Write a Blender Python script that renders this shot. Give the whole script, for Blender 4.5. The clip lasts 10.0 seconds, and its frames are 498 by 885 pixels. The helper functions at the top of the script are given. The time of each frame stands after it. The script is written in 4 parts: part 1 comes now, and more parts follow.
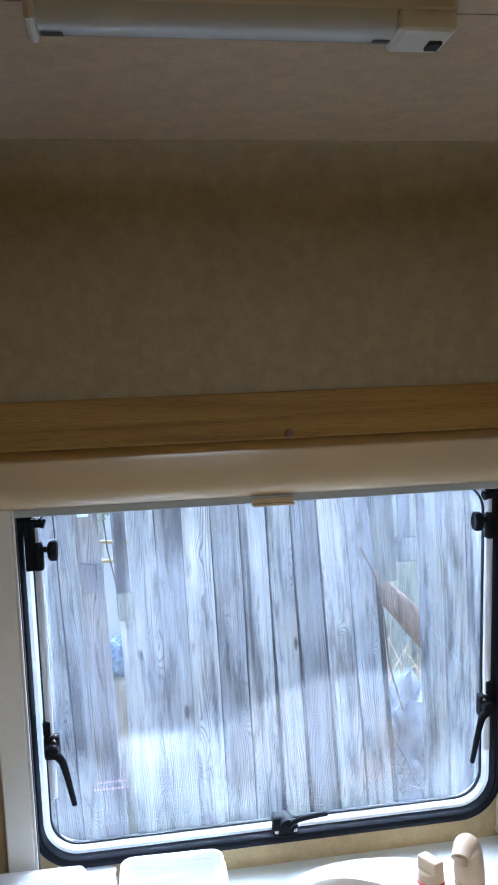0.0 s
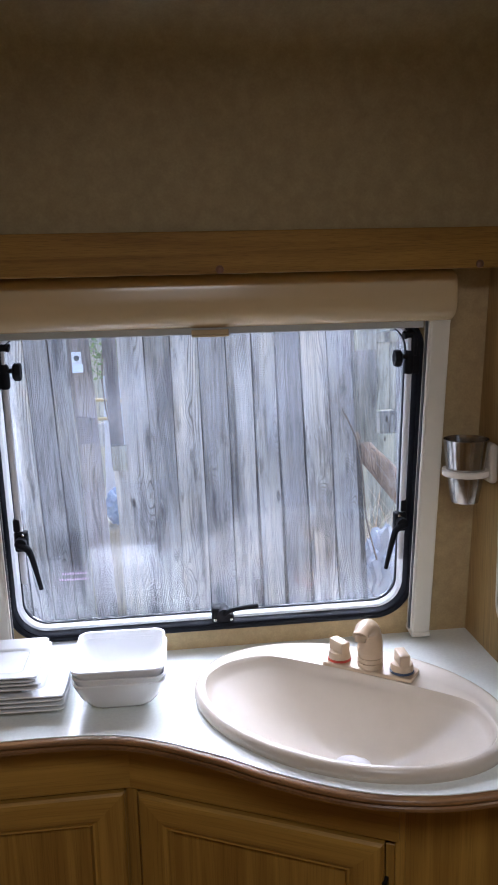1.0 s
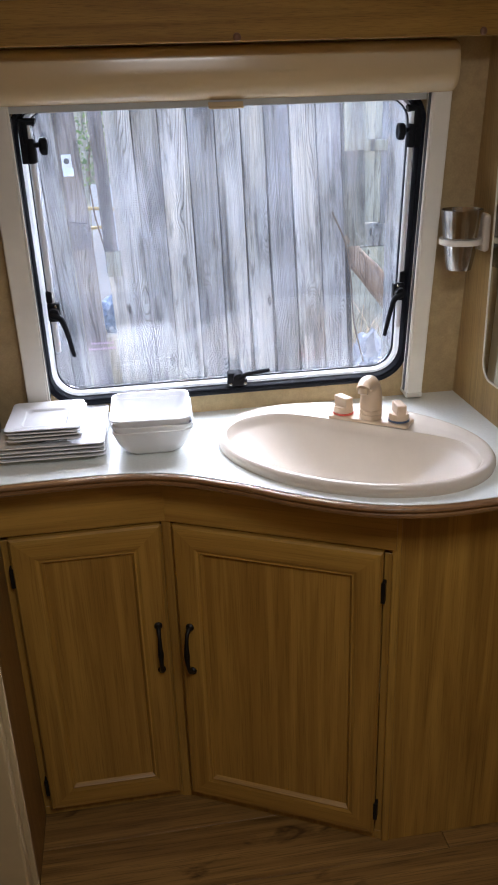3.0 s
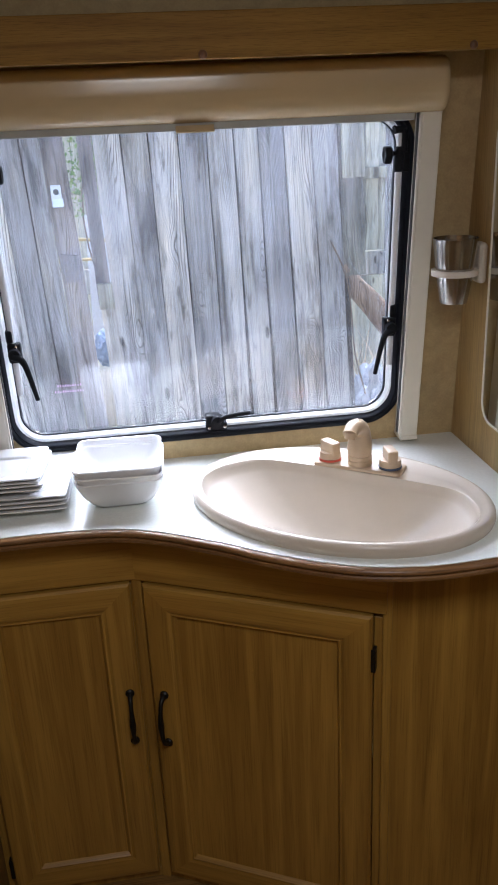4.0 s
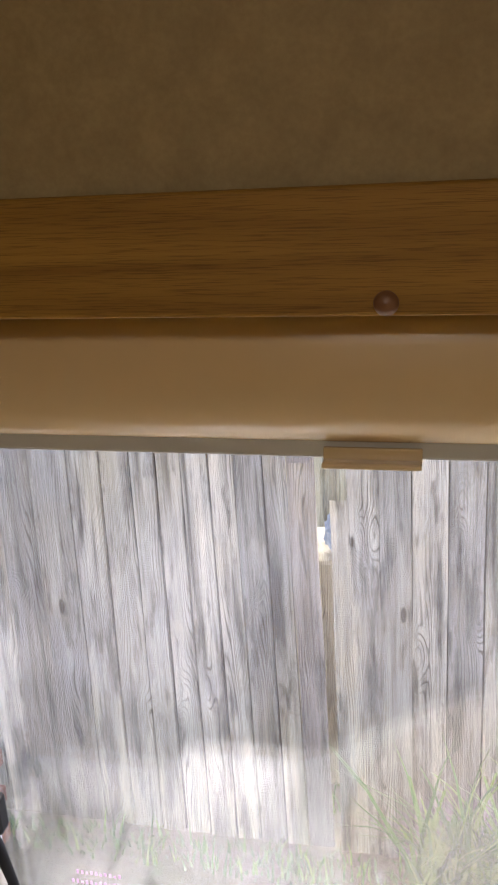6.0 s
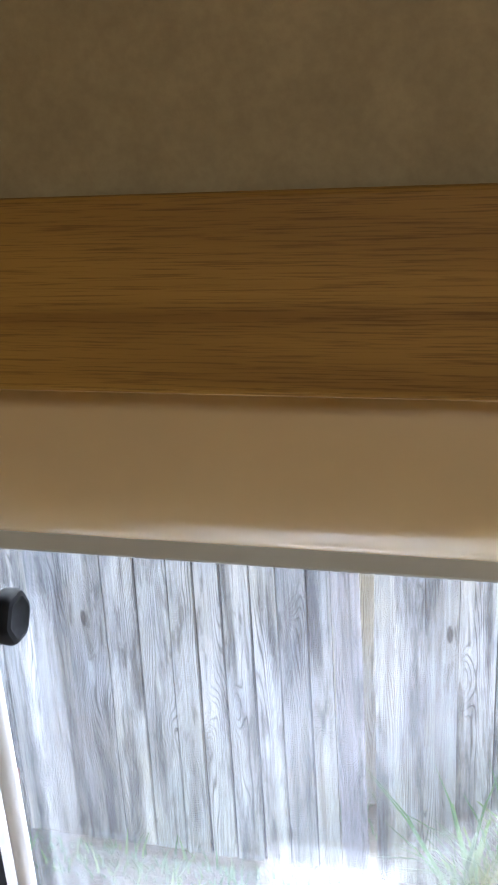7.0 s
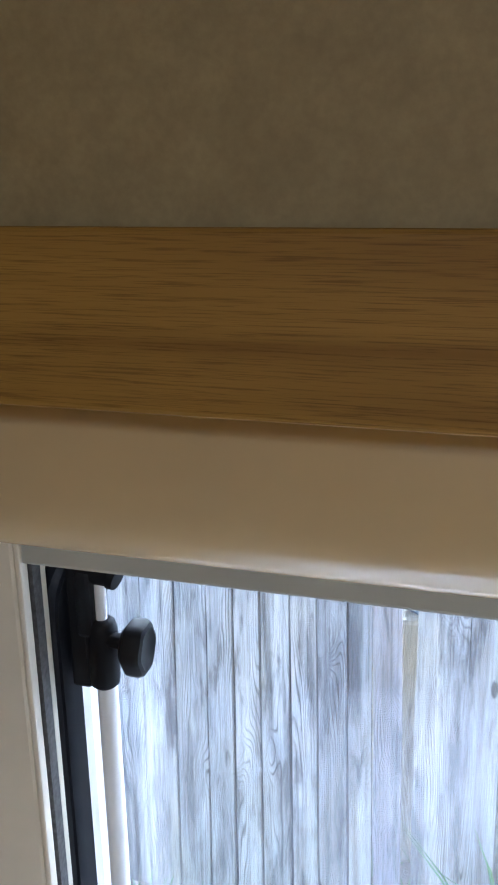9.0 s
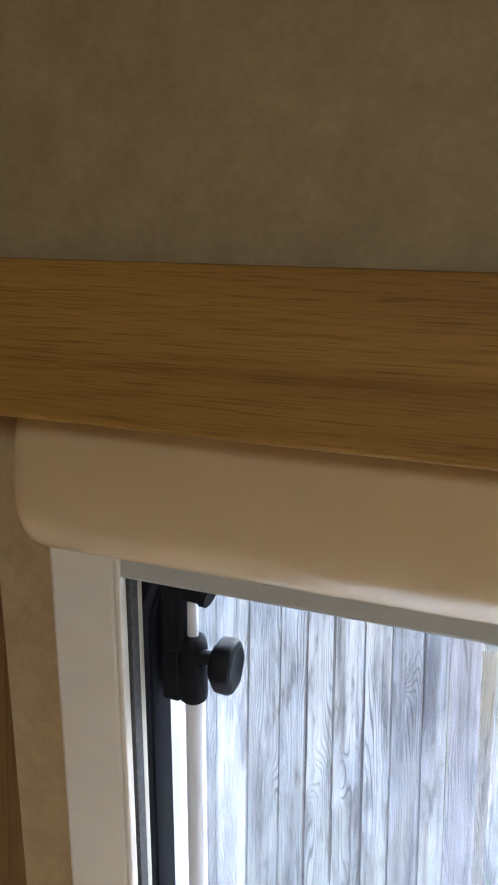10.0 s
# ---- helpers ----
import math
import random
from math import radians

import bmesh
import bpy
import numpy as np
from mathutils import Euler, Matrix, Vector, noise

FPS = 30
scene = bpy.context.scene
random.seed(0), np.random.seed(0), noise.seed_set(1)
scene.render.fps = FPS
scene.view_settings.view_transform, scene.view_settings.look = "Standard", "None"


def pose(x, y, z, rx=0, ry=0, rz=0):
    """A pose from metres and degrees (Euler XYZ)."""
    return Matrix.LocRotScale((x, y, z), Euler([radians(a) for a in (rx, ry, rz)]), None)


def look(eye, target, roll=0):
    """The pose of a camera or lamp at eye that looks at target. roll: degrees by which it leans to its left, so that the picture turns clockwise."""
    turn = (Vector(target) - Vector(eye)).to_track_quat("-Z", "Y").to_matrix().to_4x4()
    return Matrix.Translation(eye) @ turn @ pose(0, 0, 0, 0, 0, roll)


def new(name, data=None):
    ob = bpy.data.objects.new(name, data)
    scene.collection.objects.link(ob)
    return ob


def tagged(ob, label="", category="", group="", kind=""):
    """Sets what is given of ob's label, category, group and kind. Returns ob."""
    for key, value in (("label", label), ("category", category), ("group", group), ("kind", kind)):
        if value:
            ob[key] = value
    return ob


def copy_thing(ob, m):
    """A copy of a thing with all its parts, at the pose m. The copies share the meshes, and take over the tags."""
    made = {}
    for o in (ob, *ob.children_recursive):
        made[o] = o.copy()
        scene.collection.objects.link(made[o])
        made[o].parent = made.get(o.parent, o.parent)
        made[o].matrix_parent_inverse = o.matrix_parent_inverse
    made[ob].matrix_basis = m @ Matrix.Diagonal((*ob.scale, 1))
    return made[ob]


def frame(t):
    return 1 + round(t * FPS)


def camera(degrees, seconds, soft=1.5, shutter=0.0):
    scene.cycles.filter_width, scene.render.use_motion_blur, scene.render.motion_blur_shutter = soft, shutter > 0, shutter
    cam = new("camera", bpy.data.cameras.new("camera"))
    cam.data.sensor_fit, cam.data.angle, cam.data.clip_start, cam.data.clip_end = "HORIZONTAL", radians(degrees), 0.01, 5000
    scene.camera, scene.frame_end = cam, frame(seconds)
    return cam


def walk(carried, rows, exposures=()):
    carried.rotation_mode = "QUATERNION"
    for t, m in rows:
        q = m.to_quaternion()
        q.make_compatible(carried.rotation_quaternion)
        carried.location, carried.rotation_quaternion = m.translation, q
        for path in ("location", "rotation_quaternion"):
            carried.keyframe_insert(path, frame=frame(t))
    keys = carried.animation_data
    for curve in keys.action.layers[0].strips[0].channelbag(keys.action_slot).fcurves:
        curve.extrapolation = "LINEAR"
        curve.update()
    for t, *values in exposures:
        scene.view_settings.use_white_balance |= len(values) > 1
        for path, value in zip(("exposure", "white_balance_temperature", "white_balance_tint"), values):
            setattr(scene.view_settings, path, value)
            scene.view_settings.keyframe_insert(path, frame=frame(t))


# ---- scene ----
cam = camera(33.7, 10.0, soft=1.9)
PATH = [
    (0, (-0.2, -1.306, 1.61), (0.101, 0.67, 1.516), -2.5),
    (0.3, (-0.161, -1.354, 1.592), (0.137, 0.612, 1.371), -1.0),
    (0.5, (-0.124, -1.39, 1.56), (0.136, 0.569, 1.249), -1.2),
    (1, (-0.094, -1.496, 1.545), (0.145, 0.452, 1.164), -1.4),
    (1.5, (-0.166, -1.61, 1.489), (0.061, 0.295, 0.925), -1.9),
    (2, (-0.187, -1.678, 1.451), (0.066, 0.185, 0.768), -1.9),
    (2.2, (-0.197, -1.684, 1.447), (0.069, 0.16, 0.72), -1.8),
    (3.3, (-0.186, -1.663, 1.481), (0.077, 0.162, 0.706), -2.1),
    (3.5, (-0.175, -1.666, 1.463), (0.071, 0.177, 0.726), -2.4),
    (4, (-0.108, -1.538, 1.46), (0.135, 0.315, 0.747), -2.7),
    (4.5, (-0.053, -1.364, 1.495), (0.127, 0.505, 0.808), -3.6),
    (5, (-0.055, -1.188, 1.49), (0.023, 0.706, 0.854), -3.5),
    (5.4, (-0.044, -0.966, 1.514), (-0.004, 0.96, 0.977), -1.7),
    (5.5, (-0.027, -0.897, 1.544), (-0.049, 1.028, 1.002), -1.5),
    (5.6, (0.001, -0.848, 1.554), (-0.109, 1.092, 1.08), -1.6),
    (5.8, (0.035, -0.719, 1.568), (-0.224, 1.216, 1.133), -2.2),
    (6, (0.047, -0.617, 1.598), (-0.367, 1.283, 1.128), -1.6),
    (6.2, (0.049, -0.544, 1.616), (-0.47, 1.321, 1.114), -2.7),
    (7.3, (-0.114, -0.446, 1.613), (-0.524, 1.45, 1.126), -0.8),
    (7.5, (-0.106, -0.447, 1.615), (-0.611, 1.437, 1.172), -0.1),
    (8, (-0.125, -0.458, 1.622), (-0.681, 1.416, 1.201), 0.4),
    (8.5, (-0.12, -0.453, 1.619), (-0.709, 1.418, 1.23), 0.3),
    (9, (-0.145, -0.458, 1.611), (-0.65, 1.434, 1.204), 1.1),
    (9.3, (-0.137, -0.457, 1.612), (-0.695, 1.421, 1.213), 0.5),
    (9.5, (-0.137, -0.459, 1.615), (-0.717, 1.413, 1.218), 0.5),
    (10, (-0.151, -0.469, 1.618), (-0.844, 1.369, 1.244), 2.3),
]
EXPOSURES = [(0.0, 2.2, 4850, 9), (0.5, 1.65, 5250, 12), (1.0, 1.75, 5500, 18), (1.5, 1.75, 5800, 20), (2.0, 1.9, 5800, 19), (3.5, 2.05, 5650, 16), (4.5, 1.65, 5600, 16), (5.0, 1.35, 5600, 16), (5.5, 1.15, 6300, 20), (5.8, 1.8, 6900, 20), (6.2, 2.3, 7000, 17), (7.3, 2.65, 5500, 11), (7.7, 2.7, 5550, 11), (8.0, 2.8, 5900, 13), (8.5, 2.65, 5100, 10), (9.4, 2.55, 5250, 10), (10.0, 2.65, 5480, 12)]
walk(cam, [(t, look(eye, target, roll)) for t, eye, target, roll in PATH], EXPOSURES)

# ---- light ----
world = bpy.data.worlds.new("sky")
scene.world = world
world.use_nodes = True
wn = world.node_tree.nodes
sky = wn.new("ShaderNodeTexSky")
sky.sky_type = "NISHITA"
sky.sun_disc = False
sky.sun_elevation = radians(50)
sky.sun_rotation = radians(8)
sky.air_density = 1.2
sky.dust_density = 3.0
world.node_tree.links.new(sky.outputs[0], wn["Background"].inputs[0])
wn["Background"].inputs[1].default_value = 0.15
sun = new("sun", bpy.data.lights.new("sun", "SUN"))
sun.data.energy = 1.95
sun.data.angle = radians(60)
sun.data.color = (0.96, 0.98, 1.0)
sun.matrix_world = look((0.8, 4.2, 5.9), (0, 0, 0.8))
# added fill lamp behind the viewer, set in an unseen, assumed roof opening
day = new("added_daylight_fill", bpy.data.lights.new("added_daylight_fill", "AREA"))
day.data.shape = "RECTANGLE"
day.data.size, day.data.size_y = 0.44, 0.44
day.data.energy = 2.4
day.data.color = (1.0, 0.95, 0.84)
day.matrix_world = look((0.01, -1.55, 1.965), (0.01, -1.55, 0))


# ---- materials ----
def material(name, colour, rough=0.5, metal=0.0):
    m = bpy.data.materials.new(name)
    m.use_nodes = True
    b = m.node_tree.nodes["Principled BSDF"]
    b.inputs["Base Color"].default_value = (*colour, 1)
    b.inputs["Roughness"].default_value = rough
    b.inputs["Metallic"].default_value = metal
    return m, m.node_tree.nodes, m.node_tree.links, b


def coords(n, l, scale, kind="Object", random_shift=0.0):
    tc = n.new("ShaderNodeTexCoord")
    mp = n.new("ShaderNodeMapping")
    mp.inputs["Scale"].default_value = scale
    l.new(tc.outputs[kind], mp.inputs["Vector"])
    if random_shift:
        info = n.new("ShaderNodeObjectInfo")
        mul = n.new("ShaderNodeVectorMath")
        mul.operation = "SCALE"
        mul.inputs[0].default_value = (random_shift, random_shift * 0.37, random_shift * 1.7)
        l.new(info.outputs["Random"], mul.inputs["Scale"])
        l.new(mul.outputs[0], mp.inputs["Location"])
    return mp.outputs[0]


def noise_tex(n, l, vec, scale, detail=4.0, rough=0.55, distort=0.0):
    t = n.new("ShaderNodeTexNoise")
    t.inputs["Scale"].default_value = scale
    t.inputs["Detail"].default_value = detail
    t.inputs["Roughness"].default_value = rough
    t.inputs["Distortion"].default_value = distort
    l.new(vec, t.inputs["Vector"])
    return t.outputs["Fac"]


def ramp(n, l, fac, stops):
    r = n.new("ShaderNodeValToRGB")
    while len(r.color_ramp.elements) < len(stops):
        r.color_ramp.elements.new(0.5)
    for e, (p, c) in zip(r.color_ramp.elements, stops):
        e.position, e.color = p, (*c, 1)
    l.new(fac, r.inputs["Fac"])
    return r.outputs["Color"]


def mixed(n, l, a, b, fac, mode="MIX"):
    m = n.new("ShaderNodeMix")
    m.data_type, m.blend_type = "RGBA", mode
    if isinstance(fac, float):
        m.inputs["Factor"].default_value = fac
    else:
        l.new(fac, m.inputs["Factor"])
    for s, v in (("A", a), ("B", b)):
        sock = [i for i in m.inputs if i.name == s and i.type == "RGBA"][0]
        if isinstance(v, tuple):
            sock.default_value = (*v, 1)
        else:
            l.new(v, sock)
    return [o for o in m.outputs if o.type == "RGBA"][0]


def bumped(n, l, b, fac, strength=0.2, distance=0.002):
    bp = n.new("ShaderNodeBump")
    bp.inputs["Strength"].default_value = strength
    bp.inputs["Distance"].default_value = distance
    l.new(fac, bp.inputs["Height"])
    l.new(bp.outputs[0], b.inputs["Normal"])


def wood(name, axis, dark, light, rough=0.42, shift=0.0, pore=0.42, fineness=1.0, knots=False):
    """Oak-effect foil: fine pores along the grain over broader bands."""
    m, n, l, b = material(name, light, rough)
    fine = {"x": (5, 190, 190), "y": (190, 5, 190), "z": (190, 190, 5)}[axis]
    fine = tuple(f * fineness if f > 50 else f * fineness * 0.8 for f in fine)
    broad = {"x": (0.9, 22, 22), "y": (22, 0.9, 22), "z": (22, 22, 0.9)}[axis]
    pores = noise_tex(n, l, coords(n, l, fine, random_shift=shift), 2.2, 5, 0.6, 0.1)
    bands = noise_tex(n, l, coords(n, l, broad, random_shift=shift), 1.6, 3, 0.5, 1.2)
    base = ramp(n, l, bands, [(0.3, dark), (0.7, light)])
    lines = ramp(n, l, pores, [(0.35, tuple(c * 0.42 for c in dark)), (0.5, (1, 1, 1))])
    colour = mixed(n, l, base, lines, pore, "MULTIPLY")
    if knots:
        spots = noise_tex(n, l, coords(n, l, (7, 16, 16), random_shift=shift), 1.0, 4, 0.6, 0.4)
        colour = mixed(n, l, colour, ramp(n, l, spots, [(0.60, (1, 1, 1)), (0.70, (0.16, 0.12, 0.10))]), 0.85, "MULTIPLY")
    l.new(colour, b.inputs["Base Color"])
    bumped(n, l, b, pores, 0.12, 0.0006)
    return m


OAK_D, OAK_L = (0.290, 0.150, 0.022), (0.465, 0.268, 0.046)
OAK_V = wood("oak_foil_upright", "z", OAK_D, OAK_L, pore=0.24)
OAK_H = wood("oak_foil_level", "x", OAK_D, OAK_L, pore=0.24)
OAK_PALE = wood("oak_foil_wall", "z", (0.33, 0.215, 0.075), (0.42, 0.285, 0.110))
OAK_STRIP = wood("oak_foil_pelmet", "x", (0.245, 0.132, 0.022), (0.415, 0.242, 0.046), 0.55, pore=0.42, fineness=4.2)
LINO = wood("wood_effect_vinyl", "x", (0.16, 0.080, 0.018), (0.34, 0.190, 0.05), 0.42, 3.0, pore=0.5, knots=True)
OAK_DARK = wood("dark_stained_wood", "z", (0.19, 0.105, 0.028), (0.28, 0.16, 0.045))


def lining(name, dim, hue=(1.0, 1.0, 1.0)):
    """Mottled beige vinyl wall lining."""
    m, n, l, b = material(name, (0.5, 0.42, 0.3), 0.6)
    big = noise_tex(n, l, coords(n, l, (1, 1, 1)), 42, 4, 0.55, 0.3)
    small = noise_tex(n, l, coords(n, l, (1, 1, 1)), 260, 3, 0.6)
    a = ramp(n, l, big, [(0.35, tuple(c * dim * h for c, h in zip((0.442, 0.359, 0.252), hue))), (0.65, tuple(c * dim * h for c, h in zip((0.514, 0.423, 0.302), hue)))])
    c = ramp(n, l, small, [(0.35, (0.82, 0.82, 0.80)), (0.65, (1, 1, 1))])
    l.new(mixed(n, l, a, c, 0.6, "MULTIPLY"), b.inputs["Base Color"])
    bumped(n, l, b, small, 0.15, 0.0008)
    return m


def plain(name, colour, rough=0.45, metal=0.0, vary=0.12, scale=30.0, bump=0.05, even=False):
    m, n, l, b = material(name, colour, rough, metal)
    f = noise_tex(n, l, coords(n, l, (1, 1, 1)), scale, 5, 0.6)
    l.new(ramp(n, l, f, [(0.3, tuple(c * (1 - vary) for c in colour)), (0.7, tuple(min(1, c * (1 + vary * 0.4)) for c in colour))]), b.inputs["Base Color"])
    r = n.new("ShaderNodeMapRange")
    r.inputs["To Min"].default_value, r.inputs["To Max"].default_value = rough * (0.97 if even else 0.85), min(1, rough * (1.03 if even else 1.2))
    l.new(f, r.inputs["Value"])
    l.new(r.outputs[0], b.inputs["Roughness"])
    if bump:
        bumped(n, l, b, f, bump, 0.001)
    return m


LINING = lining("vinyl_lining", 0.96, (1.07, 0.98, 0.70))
# shade is put into the roof lining's colour, light into the ceiling's
ROOF_VINYL_SHADED = lining("vinyl_roof_shaded", 0.82, (1.0, 0.99, 0.72))
CEILING_VINYL_LIT = lining("vinyl_ceiling_lit", 1.06, (1.03, 0.99, 0.88))
CREAM = plain("cream_plastic", (0.60, 0.47, 0.27), 0.25, vary=0.03, bump=0.0, scale=6, even=True)
CREAM_RAIL = plain("cream_rail", (0.72, 0.68, 0.58), 0.35, vary=0.04)
BAR_GREY = plain("grey_bar", (0.43, 0.44, 0.41), 0.4, vary=0.04)
IVORY = plain("ivory_plastic", (0.48, 0.36, 0.235), 0.3, vary=0.04, bump=0.0)
BASIN = plain("biscuit_acrylic", (0.578, 0.512, 0.422), 0.26, vary=0.03, bump=0.0, even=True)
PORCELAIN = plain("white_porcelain", (0.82, 0.83, 0.84), 0.12, vary=0.02, bump=0.0)
LAMINATE = plain("worktop_laminate", (0.80, 0.83, 0.79), 0.22, vary=0.06, scale=160, bump=0.02)
EDGING = wood("brown_edging", "x", (0.17, 0.082, 0.028), (0.25, 0.13, 0.045), 0.3)
BLACK = plain("black_plastic", (0.012, 0.013, 0.016), 0.48, vary=0.2)
RUBBER = plain("black_rubber", (0.012, 0.014, 0.02), 0.45, vary=0.2)
TUBE = plain("grey_tube", (0.70, 0.72, 0.74), 0.3, 0.0, vary=0.05)
STEEL = plain("brushed_steel", (0.42, 0.40, 0.375), 0.17, 1.0, vary=0.08, scale=60)
CHROME = plain("chrome", (0.8, 0.8, 0.8), 0.08, 1.0, vary=0.02, bump=0.0)
IRON = plain("black_iron", (0.02, 0.018, 0.016), 0.4, 0.6, vary=0.3)
BRUSH = plain("grey_brush_pile", (0.10, 0.10, 0.10), 0.9, vary=0.5, scale=300)
for m_, sp_ in ((BLACK, 0.10), (RUBBER, 0.14), (OAK_STRIP, 0.25)):
    m_.node_tree.nodes["Principled BSDF"].inputs["Specular IOR Level"].default_value = sp_
JAMB = plain("tan_moulding", (0.42, 0.33, 0.18), 0.45, vary=0.06)
CREAM.node_tree.nodes["Principled BSDF"].inputs["Coat Weight"].default_value = 0.35
CREAM.node_tree.nodes["Principled BSDF"].inputs["Coat Roughness"].default_value = 0.12
HOLDER = plain("white_holder", (0.66, 0.60, 0.50), 0.35, vary=0.05)
RED = plain("red_ring", (0.55, 0.06, 0.03), 0.35)
BLUE = plain("blue_ring", (0.06, 0.09, 0.16), 0.35)
SCREWCAP = plain("screw_cap", (0.20, 0.10, 0.05), 0.35)
DIFFUSER = plain("ribbed_diffuser", (0.55, 0.60, 0.62), 0.16, vary=0.08)
LAMPBODY = plain("lamp_body", (0.66, 0.66, 0.60), 0.4, vary=0.05)
TUBECAP = plain("grey_tube_end", (0.10, 0.11, 0.12), 0.4)
DARK = plain("dark_slot", (0.03, 0.03, 0.03), 0.6)
DRAINWHITE = plain("pale_drain", (0.78, 0.75, 0.74), 0.25, vary=0.04, bump=0.0)
MIRROR = material("mirror", (0.85, 0.87, 0.87), 0.02, 1.0)[0]


def frosted(name, colour, through_light):
    """White acrylic that lets some of the light behind it through."""
    m, n, l, b = material(name, colour, 0.3)
    t = n.new("ShaderNodeBsdfTranslucent")
    t.inputs["Color"].default_value = (*colour, 1)
    mix = n.new("ShaderNodeMixShader")
    mix.inputs[0].default_value = through_light
    l.new(b.outputs[0], mix.inputs[1])
    l.new(t.outputs[0], mix.inputs[2])
    l.new(mix.outputs[0], n["Material Output"].inputs["Surface"])
    return m


WHITE_FRAME = frosted("white_acrylic_edge", (0.78, 0.80, 0.82), 0.28)
ETCH = frosted("etched_mark", (0.80, 0.58, 0.78), 0.35)


def glass(name, filmed):
    """Clear acrylic, with or without a film of dried droplets."""
    m, n, l, b = material(name, (1, 1, 1), 0.0)
    b.inputs["Transmission Weight"].default_value = 1.0
    b.inputs["IOR"].default_value = 1.49
    if not filmed:
        return m
    film = n.new("ShaderNodeBsdfTranslucent")
    film.inputs["Color"].default_value = (0.85, 0.9, 1.0, 1)
    vec = coords(n, l, (1, 1, 1))
    cloud = noise_tex(n, l, vec, 4.5, 3, 0.5)
    spots = noise_tex(n, l, coords(n, l, (1, 1, 0.35)), 90, 2, 0.6)
    r1 = n.new("ShaderNodeMapRange")
    r1.inputs["From Min"].default_value, r1.inputs["From Max"].default_value = 0.42, 0.75
    r1.inputs["To Min"].default_value, r1.inputs["To Max"].default_value = 0.008, 0.040
    l.new(cloud, r1.inputs["Value"])
    r2 = n.new("ShaderNodeMapRange")
    r2.inputs["From Min"].default_value, r2.inputs["From Max"].default_value = 0.62, 0.8
    r2.inputs["To Min"].default_value, r2.inputs["To Max"].default_value = 0.0, 0.05
    l.new(spots, r2.inputs["Value"])
    add = n.new("ShaderNodeMath")
    l.new(r1.outputs[0], add.inputs[0])
    l.new(r2.outputs[0], add.inputs[1])
    mix = n.new("ShaderNodeMixShader")
    l.new(add.outputs[0], mix.inputs[0])
    l.new(b.outputs[0], mix.inputs[1])
    l.new(film.outputs[0], mix.inputs[2])
    l.new(mix.outputs[0], n["Material Output"].inputs["Surface"])
    return m


GLASS = glass("acrylic_glass", True)
GLASS_OUTER = glass("acrylic_outer", False)


